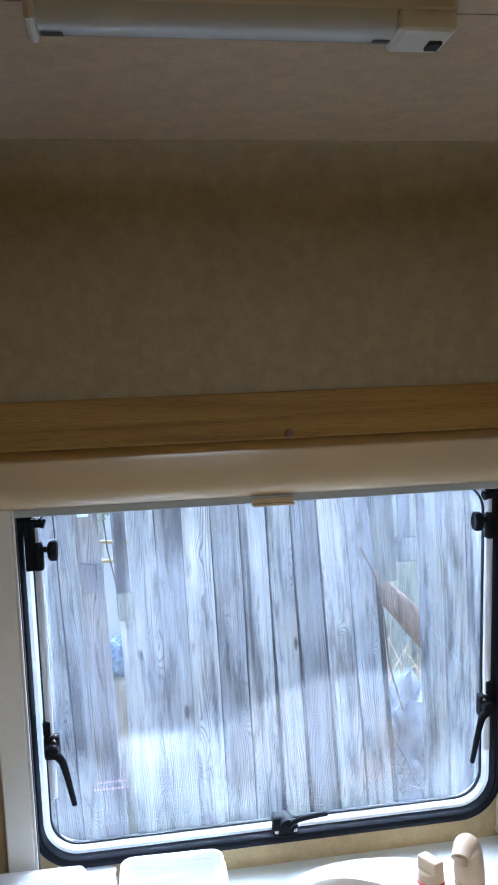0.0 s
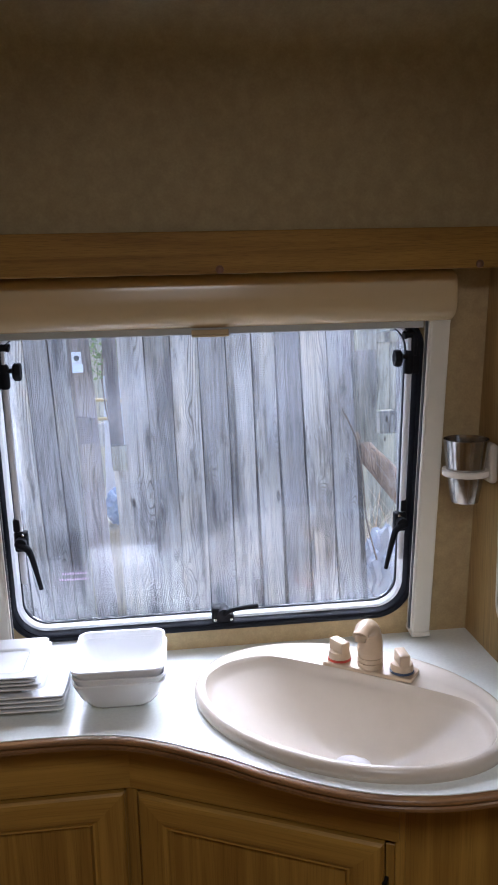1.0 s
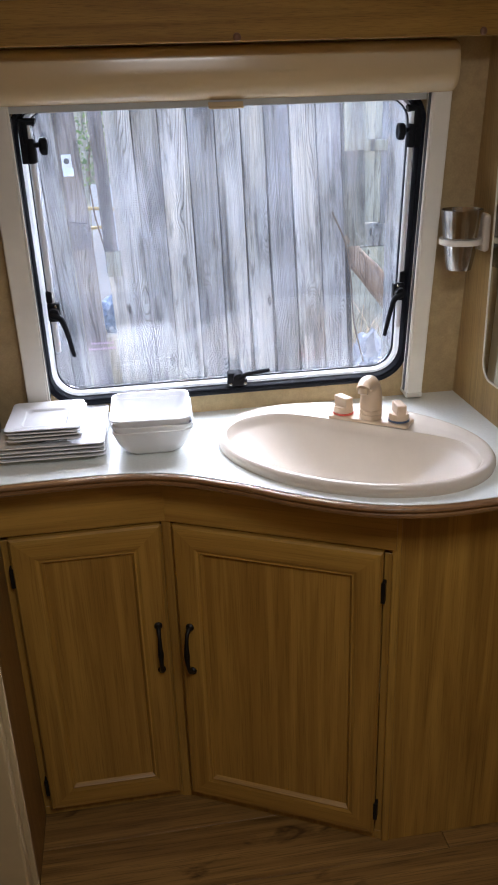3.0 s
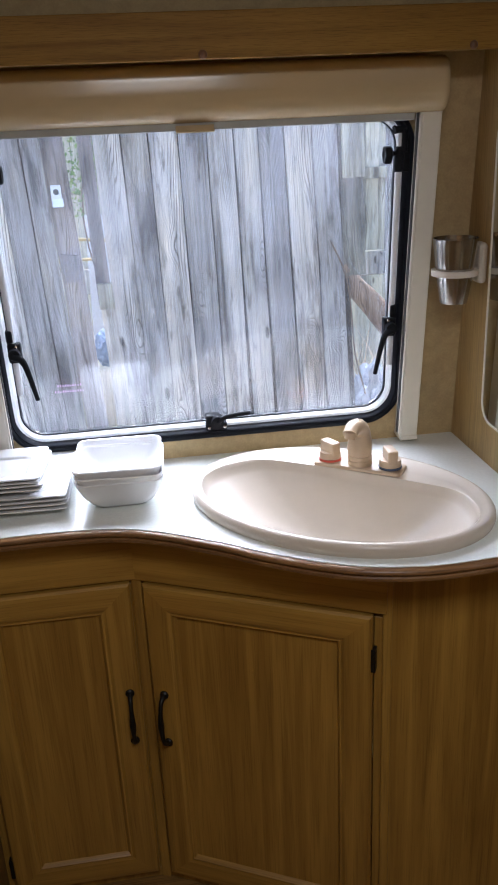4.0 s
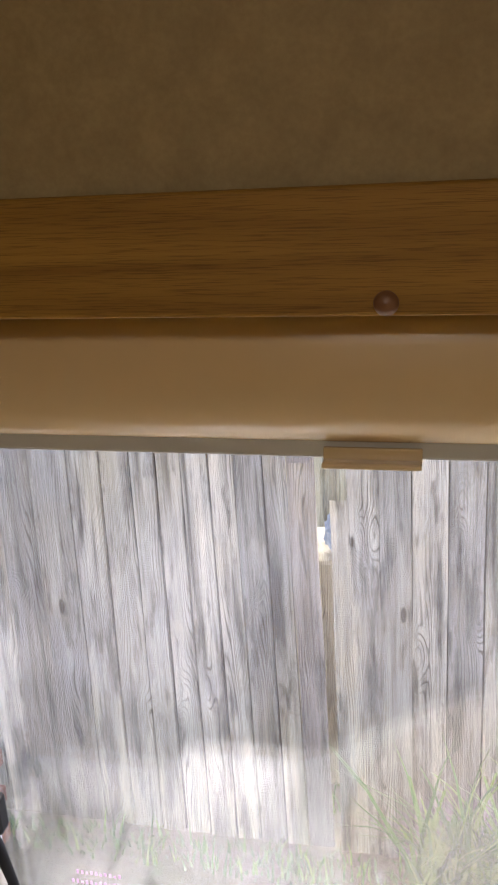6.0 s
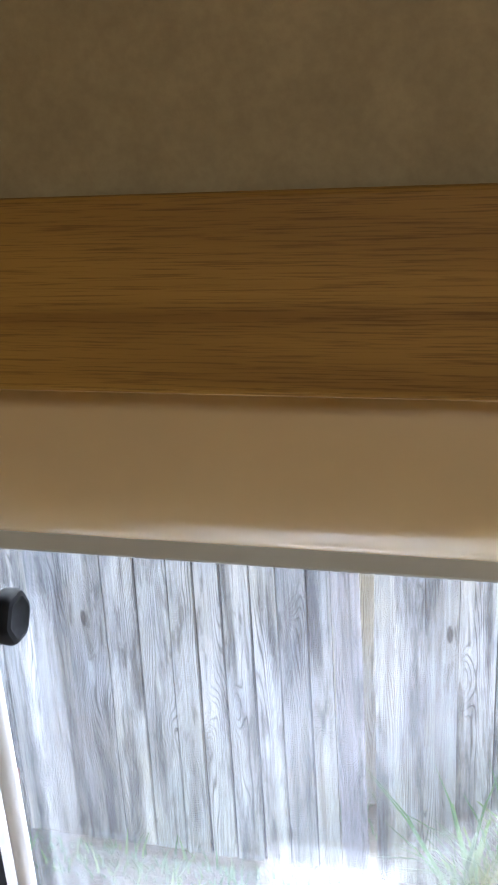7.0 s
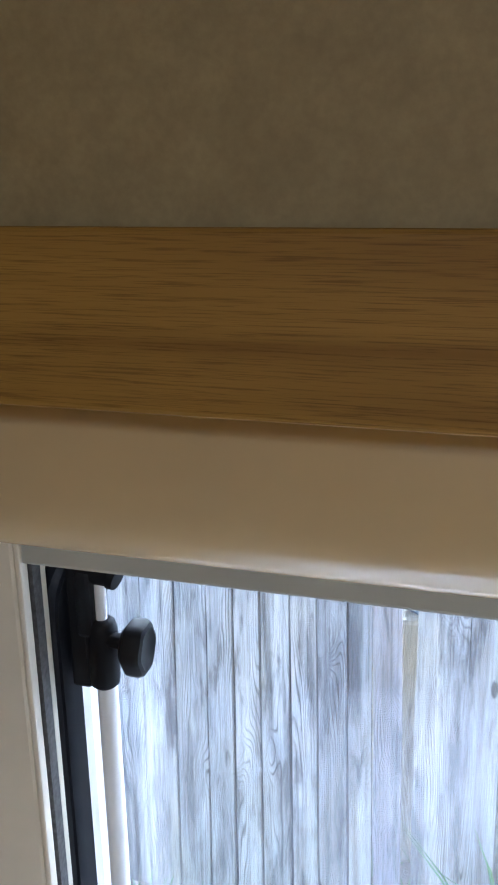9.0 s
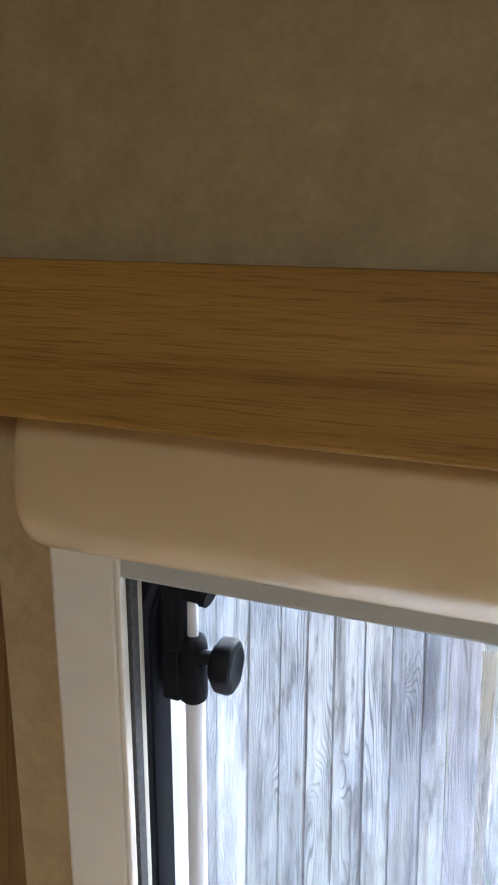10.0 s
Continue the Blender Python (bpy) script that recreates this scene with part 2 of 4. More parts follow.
def weathered(name, dark, light, shift=7.0, algae=0.0):
    """Silvered softwood: raised grain swirling round knots, with darker rain streaks."""
    m, n, l, b = material(name, light, 0.85)
    base = coords(n, l, (1, 1, 1), random_shift=shift)

    def math_node(op, a, k, c=None):
        q = n.new("ShaderNodeMath")
        q.operation = op
        l.new(a, q.inputs[0])
        q.inputs[1].default_value = k
        if c is not None:
            l.new(c, q.inputs[2])
        return q.outputs[0]

    vor = n.new("ShaderNodeTexVoronoi")
    vm = n.new("ShaderNodeMapping")
    vm.inputs["Scale"].default_value = (7.0, 1.0, 2.3)
    l.new(base, vm.inputs["Vector"])
    l.new(vm.outputs[0], vor.inputs["Vector"])
    vor.inputs["Scale"].default_value = 1.0
    knot = n.new("ShaderNodeMapRange")
    knot.inputs["From Min"].default_value, knot.inputs["From Max"].default_value = 0.0, 0.42
    knot.inputs["To Min"].default_value, knot.inputs["To Max"].default_value = 1.0, 0.0
    knot.interpolation_type = "SMOOTHSTEP"
    l.new(vor.outputs["Distance"], knot.inputs["Value"])
    warp = noise_tex(n, l, coords(n, l, (7, 7, 0.8), random_shift=shift), 1.3, 2, 0.45)
    sep = n.new("ShaderNodeSeparateXYZ")
    l.new(base, sep.inputs[0])
    p = math_node("MULTIPLY_ADD", warp, 0.16, sep.outputs[0])
    p = math_node("MULTIPLY_ADD", knot.outputs[0], 0.085, p)
    rings = math_node("MULTIPLY_ADD", math_node("SINE", math_node("MULTIPLY", p, 800.0), 0.0), 0.5)
    rings.node.inputs[2].default_value = 0.5
    fibre = noise_tex(n, l, coords(n, l, (150, 60, 1.6), random_shift=shift), 1.5, 7, 0.7)
    streak = noise_tex(n, l, coords(n, l, (26, 9, 0.9), random_shift=shift), 1.2, 5, 0.55)
    patch = noise_tex(n, l, coords(n, l, (14, 6, 2.4), random_shift=shift * 1.3), 1.5, 8, 0.72)
    stain = noise_tex(n, l, coords(n, l, (7, 4, 1.1), random_shift=shift * 2.1), 1.3, 8, 0.66, 0.2)
    worn = n.new("ShaderNodeMapRange")
    worn.inputs["From Min"].default_value, worn.inputs["From Max"].default_value = 0.44, 0.62
    worn.inputs["To Min"].default_value, worn.inputs["To Max"].default_value = 0.12, 0.85
    l.new(noise_tex(n, l, coords(n, l, (8, 5, 1.3), random_shift=shift * 0.7), 1.4, 3, 0.5), worn.inputs["Value"])
    tint = noise_tex(n, l, coords(n, l, (5, 4, 1.6), random_shift=shift * 1.7), 1.2, 4, 0.6)
    info = n.new("ShaderNodeObjectInfo")
    mid = tuple(a * 0.3 + d * 0.7 for a, d in zip(dark, light))
    c = ramp(n, l, streak, [(0.26, dark), (0.42, mid), (0.60, light)])
    c = mixed(n, l, c, ramp(n, l, stain, [(0.36, (0.20, 0.20, 0.22)), (0.46, (0.80, 0.80, 0.81)), (0.60, (1.12, 1.11, 1.10))]), 0.9, "MULTIPLY")
    c = mixed(n, l, c, ramp(n, l, patch, [(0.35, (0.26, 0.25, 0.25)), (0.44, (0.92, 0.91, 0.91)), (0.66, (1.08, 1.07, 1.06))]), 0.8, "MULTIPLY")
    c = mixed(n, l, c, ramp(n, l, rings, [(0.02, (0.16, 0.155, 0.15)), (0.22, (0.90, 0.90, 0.90)), (0.5, (1.04, 1.04, 1.04))]), worn.outputs[0], "MULTIPLY")
    c = mixed(n, l, c, ramp(n, l, fibre, [(0.34, (0.20, 0.195, 0.195)), (0.47, (1, 1, 1))]), 0.62, "MULTIPLY")
    c = mixed(n, l, c, ramp(n, l, knot.outputs[0], [(0.90, (1, 1, 1)), (0.95, (0.14, 0.13, 0.125))]), 0.92, "MULTIPLY")
    c = mixed(n, l, c, ramp(n, l, info.outputs["Random"], [(0.0, (0.56, 0.56, 0.59)), (0.4, (0.88, 0.88, 0.88)), (1.0, (1.12, 1.10, 1.08))]), 1.0, "MULTIPLY")
    c = mixed(n, l, c, ramp(n, l, tint, [(0.36, (0.93, 0.97, 1.08)), (0.52, (1.0, 0.98, 0.96)), (0.66, (1.08, 1.0, 0.80))]), 0.45, "MULTIPLY")
    if algae:
        own = n.new("ShaderNodeTexCoord")
        sz = n.new("ShaderNodeSeparateXYZ")
        l.new(own.outputs["Object"], sz.inputs[0])
        foot = n.new("ShaderNodeMapRange")
        foot.inputs["From Min"].default_value, foot.inputs["From Max"].default_value = 0.25, 0.95
        foot.inputs["To Min"].default_value, foot.inputs["To Max"].default_value = algae, 0.0
        l.new(math_node("MULTIPLY_ADD", patch, 0.5, sz.outputs[2]), foot.inputs["Value"])
        c = mixed(n, l, c, mixed(n, l, c, (1.0, 1.0, 0.72), 1.0, "MULTIPLY"), foot.outputs[0])
    l.new(c, b.inputs["Base Color"])
    bumped(n, l, b, rings, 0.5, 0.002)
    return m


PLANK = weathered("weathered_plank", (0.145, 0.137, 0.126), (0.67, 0.640, 0.580), algae=0.7)
PLANK_DARK = weathered("dark_wet_plank", (0.12, 0.108, 0.103), (0.38, 0.345, 0.33))
GAP_SHADE = plain("dark_gap_shade", (0.035, 0.033, 0.03), 0.9, vary=0.4)
PLANK_BROWN = weathered("broken_brown_wood", (0.20, 0.13, 0.08), (0.42, 0.30, 0.20))
PLANK_PALE = weathered("pale_slats", (0.38, 0.36, 0.25), (0.62, 0.59, 0.43))
BAG = plain("grey_polythene", (0.36, 0.40, 0.46), 0.22, vary=0.5, scale=8, bump=0.5)
BAG_BLUE = plain("blue_polythene", (0.24, 0.34, 0.50), 0.3, vary=0.4, scale=9, bump=0.4)
WHITEBOARD = plain("white_sheet", (0.72, 0.74, 0.76), 0.5, vary=0.08)
TWIG = plain("bark", (0.17, 0.12, 0.08), 0.8, vary=0.4)
ZINC = plain("zinc_plate", (0.85, 0.86, 0.88), 0.4, 0.0, vary=0.08)
BRICK = plain("brick_red", (0.36, 0.16, 0.10), 0.85, vary=0.35, scale=40, bump=0.4)
MORTAR = plain("mortar", (0.46, 0.44, 0.40), 0.9, vary=0.2, scale=60, bump=0.4)


def ground_mat():
    m, n, l, b = material("grassy_soil", (0.1, 0.1, 0.05), 0.95)
    f = noise_tex(n, l, coords(n, l, (1, 1, 1)), 3.0, 6, 0.65)
    g = noise_tex(n, l, coords(n, l, (1, 1, 1)), 40.0, 4, 0.7)
    a = ramp(n, l, f, [(0.40, (0.34, 0.30, 0.22)), (0.58, (0.26, 0.23, 0.14)), (0.72, (0.11, 0.17, 0.05))])
    c = ramp(n, l, g, [(0.3, (0.45, 0.45, 0.45)), (0.7, (1.1, 1.1, 1.1))])
    l.new(mixed(n, l, a, c, 0.8, "MULTIPLY"), b.inputs["Base Color"])
    bumped(n, l, b, g, 0.8, 0.02)
    return m


SOIL = ground_mat()


def leaf_mat(name, colour):
    m, n, l, b = material(name, colour, 0.6)
    geo = n.new("ShaderNodeNewGeometry")
    l.new(ramp(n, l, geo.outputs["Random Per Island"], [(0, tuple(c * 0.5 for c in colour)), (0.6, colour), (1, (colour[0] * 2.0, colour[1] * 1.4, colour[2] * 1.3))]), b.inputs["Base Color"])
    return m


GRASS = leaf_mat("grass_blade", (0.15, 0.28, 0.08))
LEAF = leaf_mat("hedge_leaf", (0.05, 0.11, 0.03))


# ---- mesh helpers ----
def obj(name, bm, mat, parent=None, label="", smooth=False, m=None):
    bmesh.ops.recalc_face_normals(bm, faces=bm.faces)
    me = bpy.data.meshes.new(name)
    if m is not None:
        bm.transform(m)
    bm.to_mesh(me)
    bm.free()
    if smooth:
        for p in me.polygons:
            p.use_smooth = True
        me.set_sharp_from_angle(angle=radians(38))
    me.materials.append(mat)
    ob = new(name, me)
    if parent is not None:
        ob.parent = parent
    if label:
        tagged(ob, label)
    return ob


def part(name, bm, mat, parent, label="", smooth=False, m=None):
    return obj(name, bm, mat, parent, label, smooth, m)


def thing(name, label, category, group="", kind="", at=None):
    e = new(name)
    e.empty_display_size = 0.05
    if at is not None:
        e.matrix_world = at
    return tagged(e, label, category, group, kind)


def box(x0, x1, y0, y1, z0, z1, bevel=0.0, seg=2, bm=None):
    bm = bm or bmesh.new()
    vs = bmesh.ops.create_cube(bm, size=1.0, matrix=Matrix.Translation(((x0 + x1) / 2, (y0 + y1) / 2, (z0 + z1) / 2)) @ Matrix.Diagonal((abs(x1 - x0), abs(y1 - y0), abs(z1 - z0), 1)))["verts"]
    if bevel:
        es = {e for v in vs for e in v.link_edges}
        bmesh.ops.bevel(bm, geom=list(es), offset=bevel, segments=seg, affect="EDGES", profile=0.5)
    return bm


def loft(loops, closed=True, cap0=False, cap1=False, bm=None):
    bm = bm or bmesh.new()
    rows = [[bm.verts.new(p) for p in lp] for lp in loops]
    n = len(rows[0])
    for a, b in zip(rows, rows[1:]):
        for i in range(n if closed else n - 1):
            j = (i + 1) % n
            bm.faces.new((a[i], a[j], b[j], b[i]))
    if cap0:
        bm.faces.new(rows[0])
    if cap1:
        bm.faces.new(rows[-1])
    return bm


def rrect(x0, x1, z0, z1, r, n=8):
    """Rounded rectangle, counter-clockwise, 4(n+1) points."""
    r = max(r, 1e-4)
    pts = []
    for cx, cz, a0 in ((x1 - r, z1 - r, 0), (x0 + r, z1 - r, 90), (x0 + r, z0 + r, 180), (x1 - r, z0 + r, 270)):
        for i in range(n + 1):
            a = radians(a0 + 90 * i / n)
            pts.append((cx + r * math.cos(a), cz + r * math.sin(a)))
    return pts


def ring(rect, r, profile, n=8, closed_profile=False):
    """Sweep a profile of (outward offset, y) round a rounded rectangle in the xz plane."""
    x0, x1, z0, z1 = rect
    prof = list(profile) + ([profile[0]] if closed_profile else [])
    loops = [[(x, y, z) for x, z in rrect(x0 - o, x1 + o, z0 - o, z1 + o, r + o, n)] for o, y in prof]
    bm = loft(loops)
    if closed_profile:
        bmesh.ops.remove_doubles(bm, verts=bm.verts, dist=1e-6)
    return bm


def tube(points, radius, n=10, bm=None):
    """Round bar along a polyline; radius may be a list."""
    pts = [Vector(p) for p in points]
    rad = radius if isinstance(radius, (list, tuple)) else [radius] * len(pts)
    loops = []
    up = Vector((0.13, 0.21, 0.97))
    for i, p in enumerate(pts):
        d = (pts[min(i + 1, len(pts) - 1)] - pts[max(i - 1, 0)]).normalized()
        a = d.cross(up).normalized()
        b = d.cross(a).normalized()
        loops.append([p + (a * math.cos(t) + b * math.sin(t)) * rad[i] for t in [2 * math.pi * k / n for k in range(n)]])
    return loft(loops, True, True, True, bm)


def lathe(profile, n=32, cap0=False, cap1=False, centre=(0, 0, 0), bm=None):
    loops = [[(centre[0] + r * math.cos(2 * math.pi * k / n), centre[1] + r * math.sin(2 * math.pi * k / n), centre[2] + z) for k in range(n)] for r, z in profile]
    return loft(loops, True, cap0, cap1, bm)


def spline(pts, steps=8):
    """Catmull-Rom through the points."""
    p = [Vector((*q, 0)) if len(q) == 2 else Vector(q) for q in pts]
    p = [2 * p[0] - p[1]] + p + [2 * p[-1] - p[-2]]
    out = []
    for i in range(1, len(p) - 2):
        for s in range(steps):
            t = s / steps
            out.append(0.5 * (2 * p[i] + (p[i + 1] - p[i - 1]) * t + (2 * p[i - 1] - 5 * p[i] + 4 * p[i + 1] - p[i + 2]) * t * t + (3 * p[i] - p[i - 1] - 3 * p[i + 1] + p[i + 2]) * t ** 3))
    return out + [p[-2]]


# ---- structure ----
TOP = 0.85                       # worktop height
LEAN = math.degrees(math.atan(0.10))
W = pose(0, 0, TOP, LEAN, 0, 0)  # the window wall leans in towards its top; local x along it, y outwards, z up
XL, XR = -0.472, 0.520           # side walls
OPEN = (-0.358, 0.389, 0.056, 0.631)

# window wall with its rounded opening
pr = rrect(*OPEN, 0.06)
rect = [(XL - 0.03, -0.92), (XR + 0.03, -0.92), (XR + 0.03, 0.80), (XL - 0.03, 0.80)]
bm = bmesh.new()
for yy in (0.0, 0.03):
    es = []
    for pts in (rect, pr):
        vs = [bm.verts.new((x, yy, z)) for x, z in pts]
        es += [bm.edges.new((vs[i], vs[(i + 1) % len(vs)])) for i in range(len(vs))]
    bmesh.ops.triangle_fill(bm, edges=es, use_beauty=True)
for pts in (rect, pr):
    loft([[(x, 0, z) for x, z in pts], [(x, 0.03, z) for x, z in pts]], bm=bm)
bmesh.ops.remove_doubles(bm, verts=bm.verts, dist=1e-5)
tagged(obj("wall_window", bm, LINING, m=W), "mottled beige vinyl-lined wall round a caravan window", "wall", kind="structure")

tagged(obj("wall_right", box(XR, XR + 0.03, -2.6, 0.1, -0.02, 2.0), OAK_PALE), "pale oak-effect wall panel", "wall", kind="structure")
tagged(obj("wall_left", box(XL - 0.03, XL, -2.6, 0.1, -0.02, 2.0), OAK_DARK), "dark wood-effect side wall panel", "wall", kind="structure")

tagged(obj("wall_rear", box(XL, XR, -2.63, -2.6, -0.02, 2.0), LINING), "plain beige rear wall", "wall", kind="structure")

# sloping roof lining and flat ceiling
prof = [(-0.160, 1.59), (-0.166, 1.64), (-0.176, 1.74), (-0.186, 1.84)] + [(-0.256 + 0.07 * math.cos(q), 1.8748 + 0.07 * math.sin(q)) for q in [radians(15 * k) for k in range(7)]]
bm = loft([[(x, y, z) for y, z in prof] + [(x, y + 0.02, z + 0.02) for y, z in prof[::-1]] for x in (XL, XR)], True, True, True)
tagged(obj("ceiling_slope", bm, ROOF_VINYL_SHADED, smooth=True), "mottled beige vinyl lining curving up to the ceiling", "ceiling", kind="structure")
# the opening left in the flat ceiling is made up for the fill lamp
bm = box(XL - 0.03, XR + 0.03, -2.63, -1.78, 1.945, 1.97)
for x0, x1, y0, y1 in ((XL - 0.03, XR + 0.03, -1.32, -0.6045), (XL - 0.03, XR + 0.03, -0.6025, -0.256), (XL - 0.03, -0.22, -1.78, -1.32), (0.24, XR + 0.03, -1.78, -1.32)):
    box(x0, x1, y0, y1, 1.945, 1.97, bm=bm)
tagged(obj("ceiling", bm, CEILING_VINYL_LIT), "flat beige vinyl-lined ceiling, its colour lightened for the light on it", "ceiling", kind="structure")

# unseen roof, added to close the top and keep sky light out
bm = loft([[(x, 0.03, 1.60), (x, -0.09, 1.65), (x, -0.12, 1.92), (x, -0.19, 1.985), (x, -2.63, 1.985), (x, -2.63, 1.999), (x, -0.18, 1.999), (x, -0.105, 1.93), (x, -0.075, 1.665), (x, 0.04, 1.615)] for x in (XL - 0.03, XR + 0.03)], True, True, True)
tagged(obj("roof", bm, WHITEBOARD), "plain white outer roof skin, unseen, added to close the top", "roof", kind="structure")
tagged(obj("underframe", box(XL + 0.02, XR - 0.02, -2.55, -0.02, -0.45, -0.045), DARK), "plain dark skirt under the caravan floor", "underframe", kind="structure")

# floor: wood-effect planks
floor = tagged(obj("floor", box(XL - 0.03, XR + 0.03, -2.63, 0.03, -0.04, -0.004), DARK), "wood-effect vinyl plank floor", "floor", kind="structure")
y = -2.6
row = 0
while y < 0:
    x = XL + 0.002 - (0.31, 0.62, 0.05)[row % 3]
    while x < XR:
        a, b = max(x, XL), min(x + 0.9, XR)
        if b - a > 0.02:
            part("plank", box(a + 0.0006, b - 0.0006, y + 0.0006, min(y + 0.152, 0) - 0.0006, -0.004, 0.0, 0.0006, 1), LINO, floor)
        x += 0.9
    y += 0.152
    row += 1

# ---- pelmet board across the head of the window ----
pelmet = thing("pelmet", "oak-effect board across the wall above the window", "trim", kind="structure")
part("board", box(XL, XR, -0.187, -0.168, 1.560, 1.6255, 0.002), OAK_STRIP, pelmet)
part("underside", box(XL, XR, -0.167, -0.075, 1.5705, 1.580), OAK_STRIP, pelmet)
for x in (-0.41, 0.027, 0.452):
    bm = lathe([(0.0001, 0.0035), (0.004, 0.003), (0.0062, 0.0012), (0.0066, 0)], 20)
    part("screw_cap", bm, SCREWCAP, pelmet, "small brown plastic screw cap", True, pose(x, -0.187, 1.5665, 90, 0, 0))

# ---- window ----
window = thing("window_1", "top-hinged acrylic caravan window with a black rubber seal, closed", "window", kind="structure", at=W)
seal = part("rubber_seal", ring(OPEN, 0.06, [(0.0135, 0.0), (0.0140, -0.009), (0.0115, -0.0125), (0.0065, -0.0130), (0.003, -0.0095), (0.0005, -0.0105), (-0.003, -0.006), (-0.003, 0.03)], 12), RUBBER, window, "black rubber window seal", True)
part("inner_frame", ring(OPEN, 0.06, [(-0.0035, 0.004), (-0.005, 0.001), (-0.0095, 0.002), (-0.013, 0.009), (-0.0135, 0.019)], 12), WHITE_FRAME, window, "white acrylic window rim", True)
part("sealing_line", ring(OPEN, 0.06, [(-0.0135, 0.0125), (-0.0155, 0.0125), (-0.0155, 0.02)], 12), RUBBER, window)
for nm, yy, o, gm in (("pane", 0.018, -0.014, GLASS), ("outer_pane", 0.031, 0.006, GLASS_OUTER)):
    loop = rrect(OPEN[0] - o, OPEN[1] + o, OPEN[2] - o, OPEN[3] + o, 0.05, 8)
    g = part(nm, loft([[(x, yy, z) for x, z in loop], [(x, yy + 0.003, z) for x, z in loop]], True, True, True), gm, window, "clear acrylic pane with dried droplets" if gm is GLASS else "clear outer acrylic pane")
    g.visible_shadow = False
# etched approval mark, two short lines
for k, (z, x0, x1) in enumerate(((0.168, -0.268, -0.224), (0.156, -0.274, -0.218))):
    x = x0
    while x < x1:
        part("etched_mark", box(x, x + 0.0022, 0.0165, 0.0168, z - 0.0022, z + (0.0022 if int(x * 1e4) % 3 else 0.0006)), ETCH, window)
        x += 0.0047


def stay(xs, side):
    """Telescopic stay with clamp knob at its top; side +1: knob towards +x."""
    bm = lathe([(0.0001, 0.0), (0.006, 0.0), (0.0082, 0.002), (0.0088, 0.006), (0.0088, 0.036), (0.0075, 0.041), (0.0050, 0.043), (0.0001, 0.043)], 24, centre=(xs, -0.006, 0.530))
    s = part("stay", bm, BLACK, window, "black telescopic window stay", True)
    part("yoke", box(xs - 0.0125, xs - 0.002, -0.014, 0.004, 0.563, 0.604, 0.003) if side > 0 else box(xs + 0.002, xs + 0.0125, -0.014, 0.004, 0.563, 0.604, 0.003), BLACK, s)
    part("stay_tube", tube([(xs, -0.004, 0.165), (xs, -0.004, 0.545)], 0.006, 14), TUBE, s, "grey aluminium tube", True)
    part("rod", tube([(xs, -0.006, 0.566), (xs, -0.006, 0.600)], 0.0035, 10), TUBE, s, "pale metal rod", True)
    part("bracket", box(xs - 0.012 * side - 0.006, xs - 0.012 * side + 0.006, -0.012, 0.004, 0.530, 0.606, 0.002), BLACK, s)
    part("top_clip", tube([(xs - 0.010 * side, -0.006, 0.601), (xs + 0.009 * side, -0.008, 0.601)], 0.0062, 14), BLACK, s, "", True)
    part("clip_screw", tube([(xs + 0.009 * side, -0.008, 0.601), (xs + 0.0125 * side, -0.0085, 0.600)], [0.0075, 0.0068], 14), BLACK, s, "", True)
    part("spindle", tube([(xs, -0.008, 0.562), (xs + 0.024 * side, -0.011, 0.562)], 0.0045, 10), BLACK, s, "", True)
    kn = bmesh.new()
    loops = []
    for t, r in ((0.0, 0.0080), (0.0015, 0.0110), (0.004, 0.0138), (0.0115, 0.0142), (0.0140, 0.0130), (0.0148, 0.0105), (0.0132, 0.0075)):
        loops.append([(t, r * (1 + 0.05 * math.cos(6 * a)) * math.cos(a), 1.12 * r * (1 + 0.05 * math.cos(6 * a)) * math.sin(a)) for a in [2 * math.pi * q / 24 for q in range(24)]])
    loft(loops, True, True, True, kn)
    part("knob", kn, BLACK, s, "black plastic clamp knob", True, pose(xs + 0.0145 * side, -0.010, 0.560) @ Matrix.Diagonal((side, 1, 1, 1)))


def catch(xs, zs, side):
    """Swing catch with a drooping lever."""
    c = part("catch", box(xs - 0.012, xs + 0.012, -0.014, 0.004, zs - 0.016, zs + 0.022, 0.004), BLACK, window, "black plastic swing catch")
    part("hub", tube([(xs, -0.004, zs + 0.004), (xs, -0.026, zs + 0.004)], 0.0105, 16), BLACK, c, "", True)
    pts = spline([(xs - 0.004 * side, -0.022, zs + 0.002), (xs + 0.012 * side, -0.026, zs - 0.006), (xs + 0.020 * side, -0.028, zs - 0.028), (xs + 0.030 * side, -0.026, zs - 0.085)], 6)
    part("lever", tube(pts, [0.0075 - 0.0035 * i / (len(pts) - 1) for i in range(len(pts))], 10), BLACK, c, "black curved lever", True)
    part("clip", box(xs - 0.006 - 0.006 * side, xs + 0.006 - 0.006 * side, -0.012, 0.006, zs + 0.022, zs + 0.046, 0.003), BLACK, c)
    part("fixing_screw", lathe([(0.0001, 0.003), (0.003, 0.002), (0.0035, 0)], 10), STEEL, c, "", True, pose(xs + 0.004 * side, -0.014, zs + 0.016, 90, 0, 0))


stay(-0.334, 1)
stay(0.376, -1)
catch(-0.332, 0.246, 1)
catch(0.372, 0.241, -1)
low = part("bottom_catch", box(0.008, 0.050, -0.012, 0.004, 0.058, 0.074, 0.003), BLACK, window, "black plastic window catch on the sill side")
part("hub", tube([(0.030, -0.004, 0.082), (0.030, -0.028, 0.082)], 0.012, 16), BLACK, low, "", True)
part("housing", box(0.008, 0.034, -0.018, 0.006, 0.072, 0.092, 0.004), BLACK, low)
part("lever", tube(spline([(0.030, -0.028, 0.082), (0.042, -0.030, 0.092), (0.060, -0.030, 0.096), (0.094, -0.028, 0.098)], 5), 0.0042, 10), BLACK, low, "black straight lever", True)
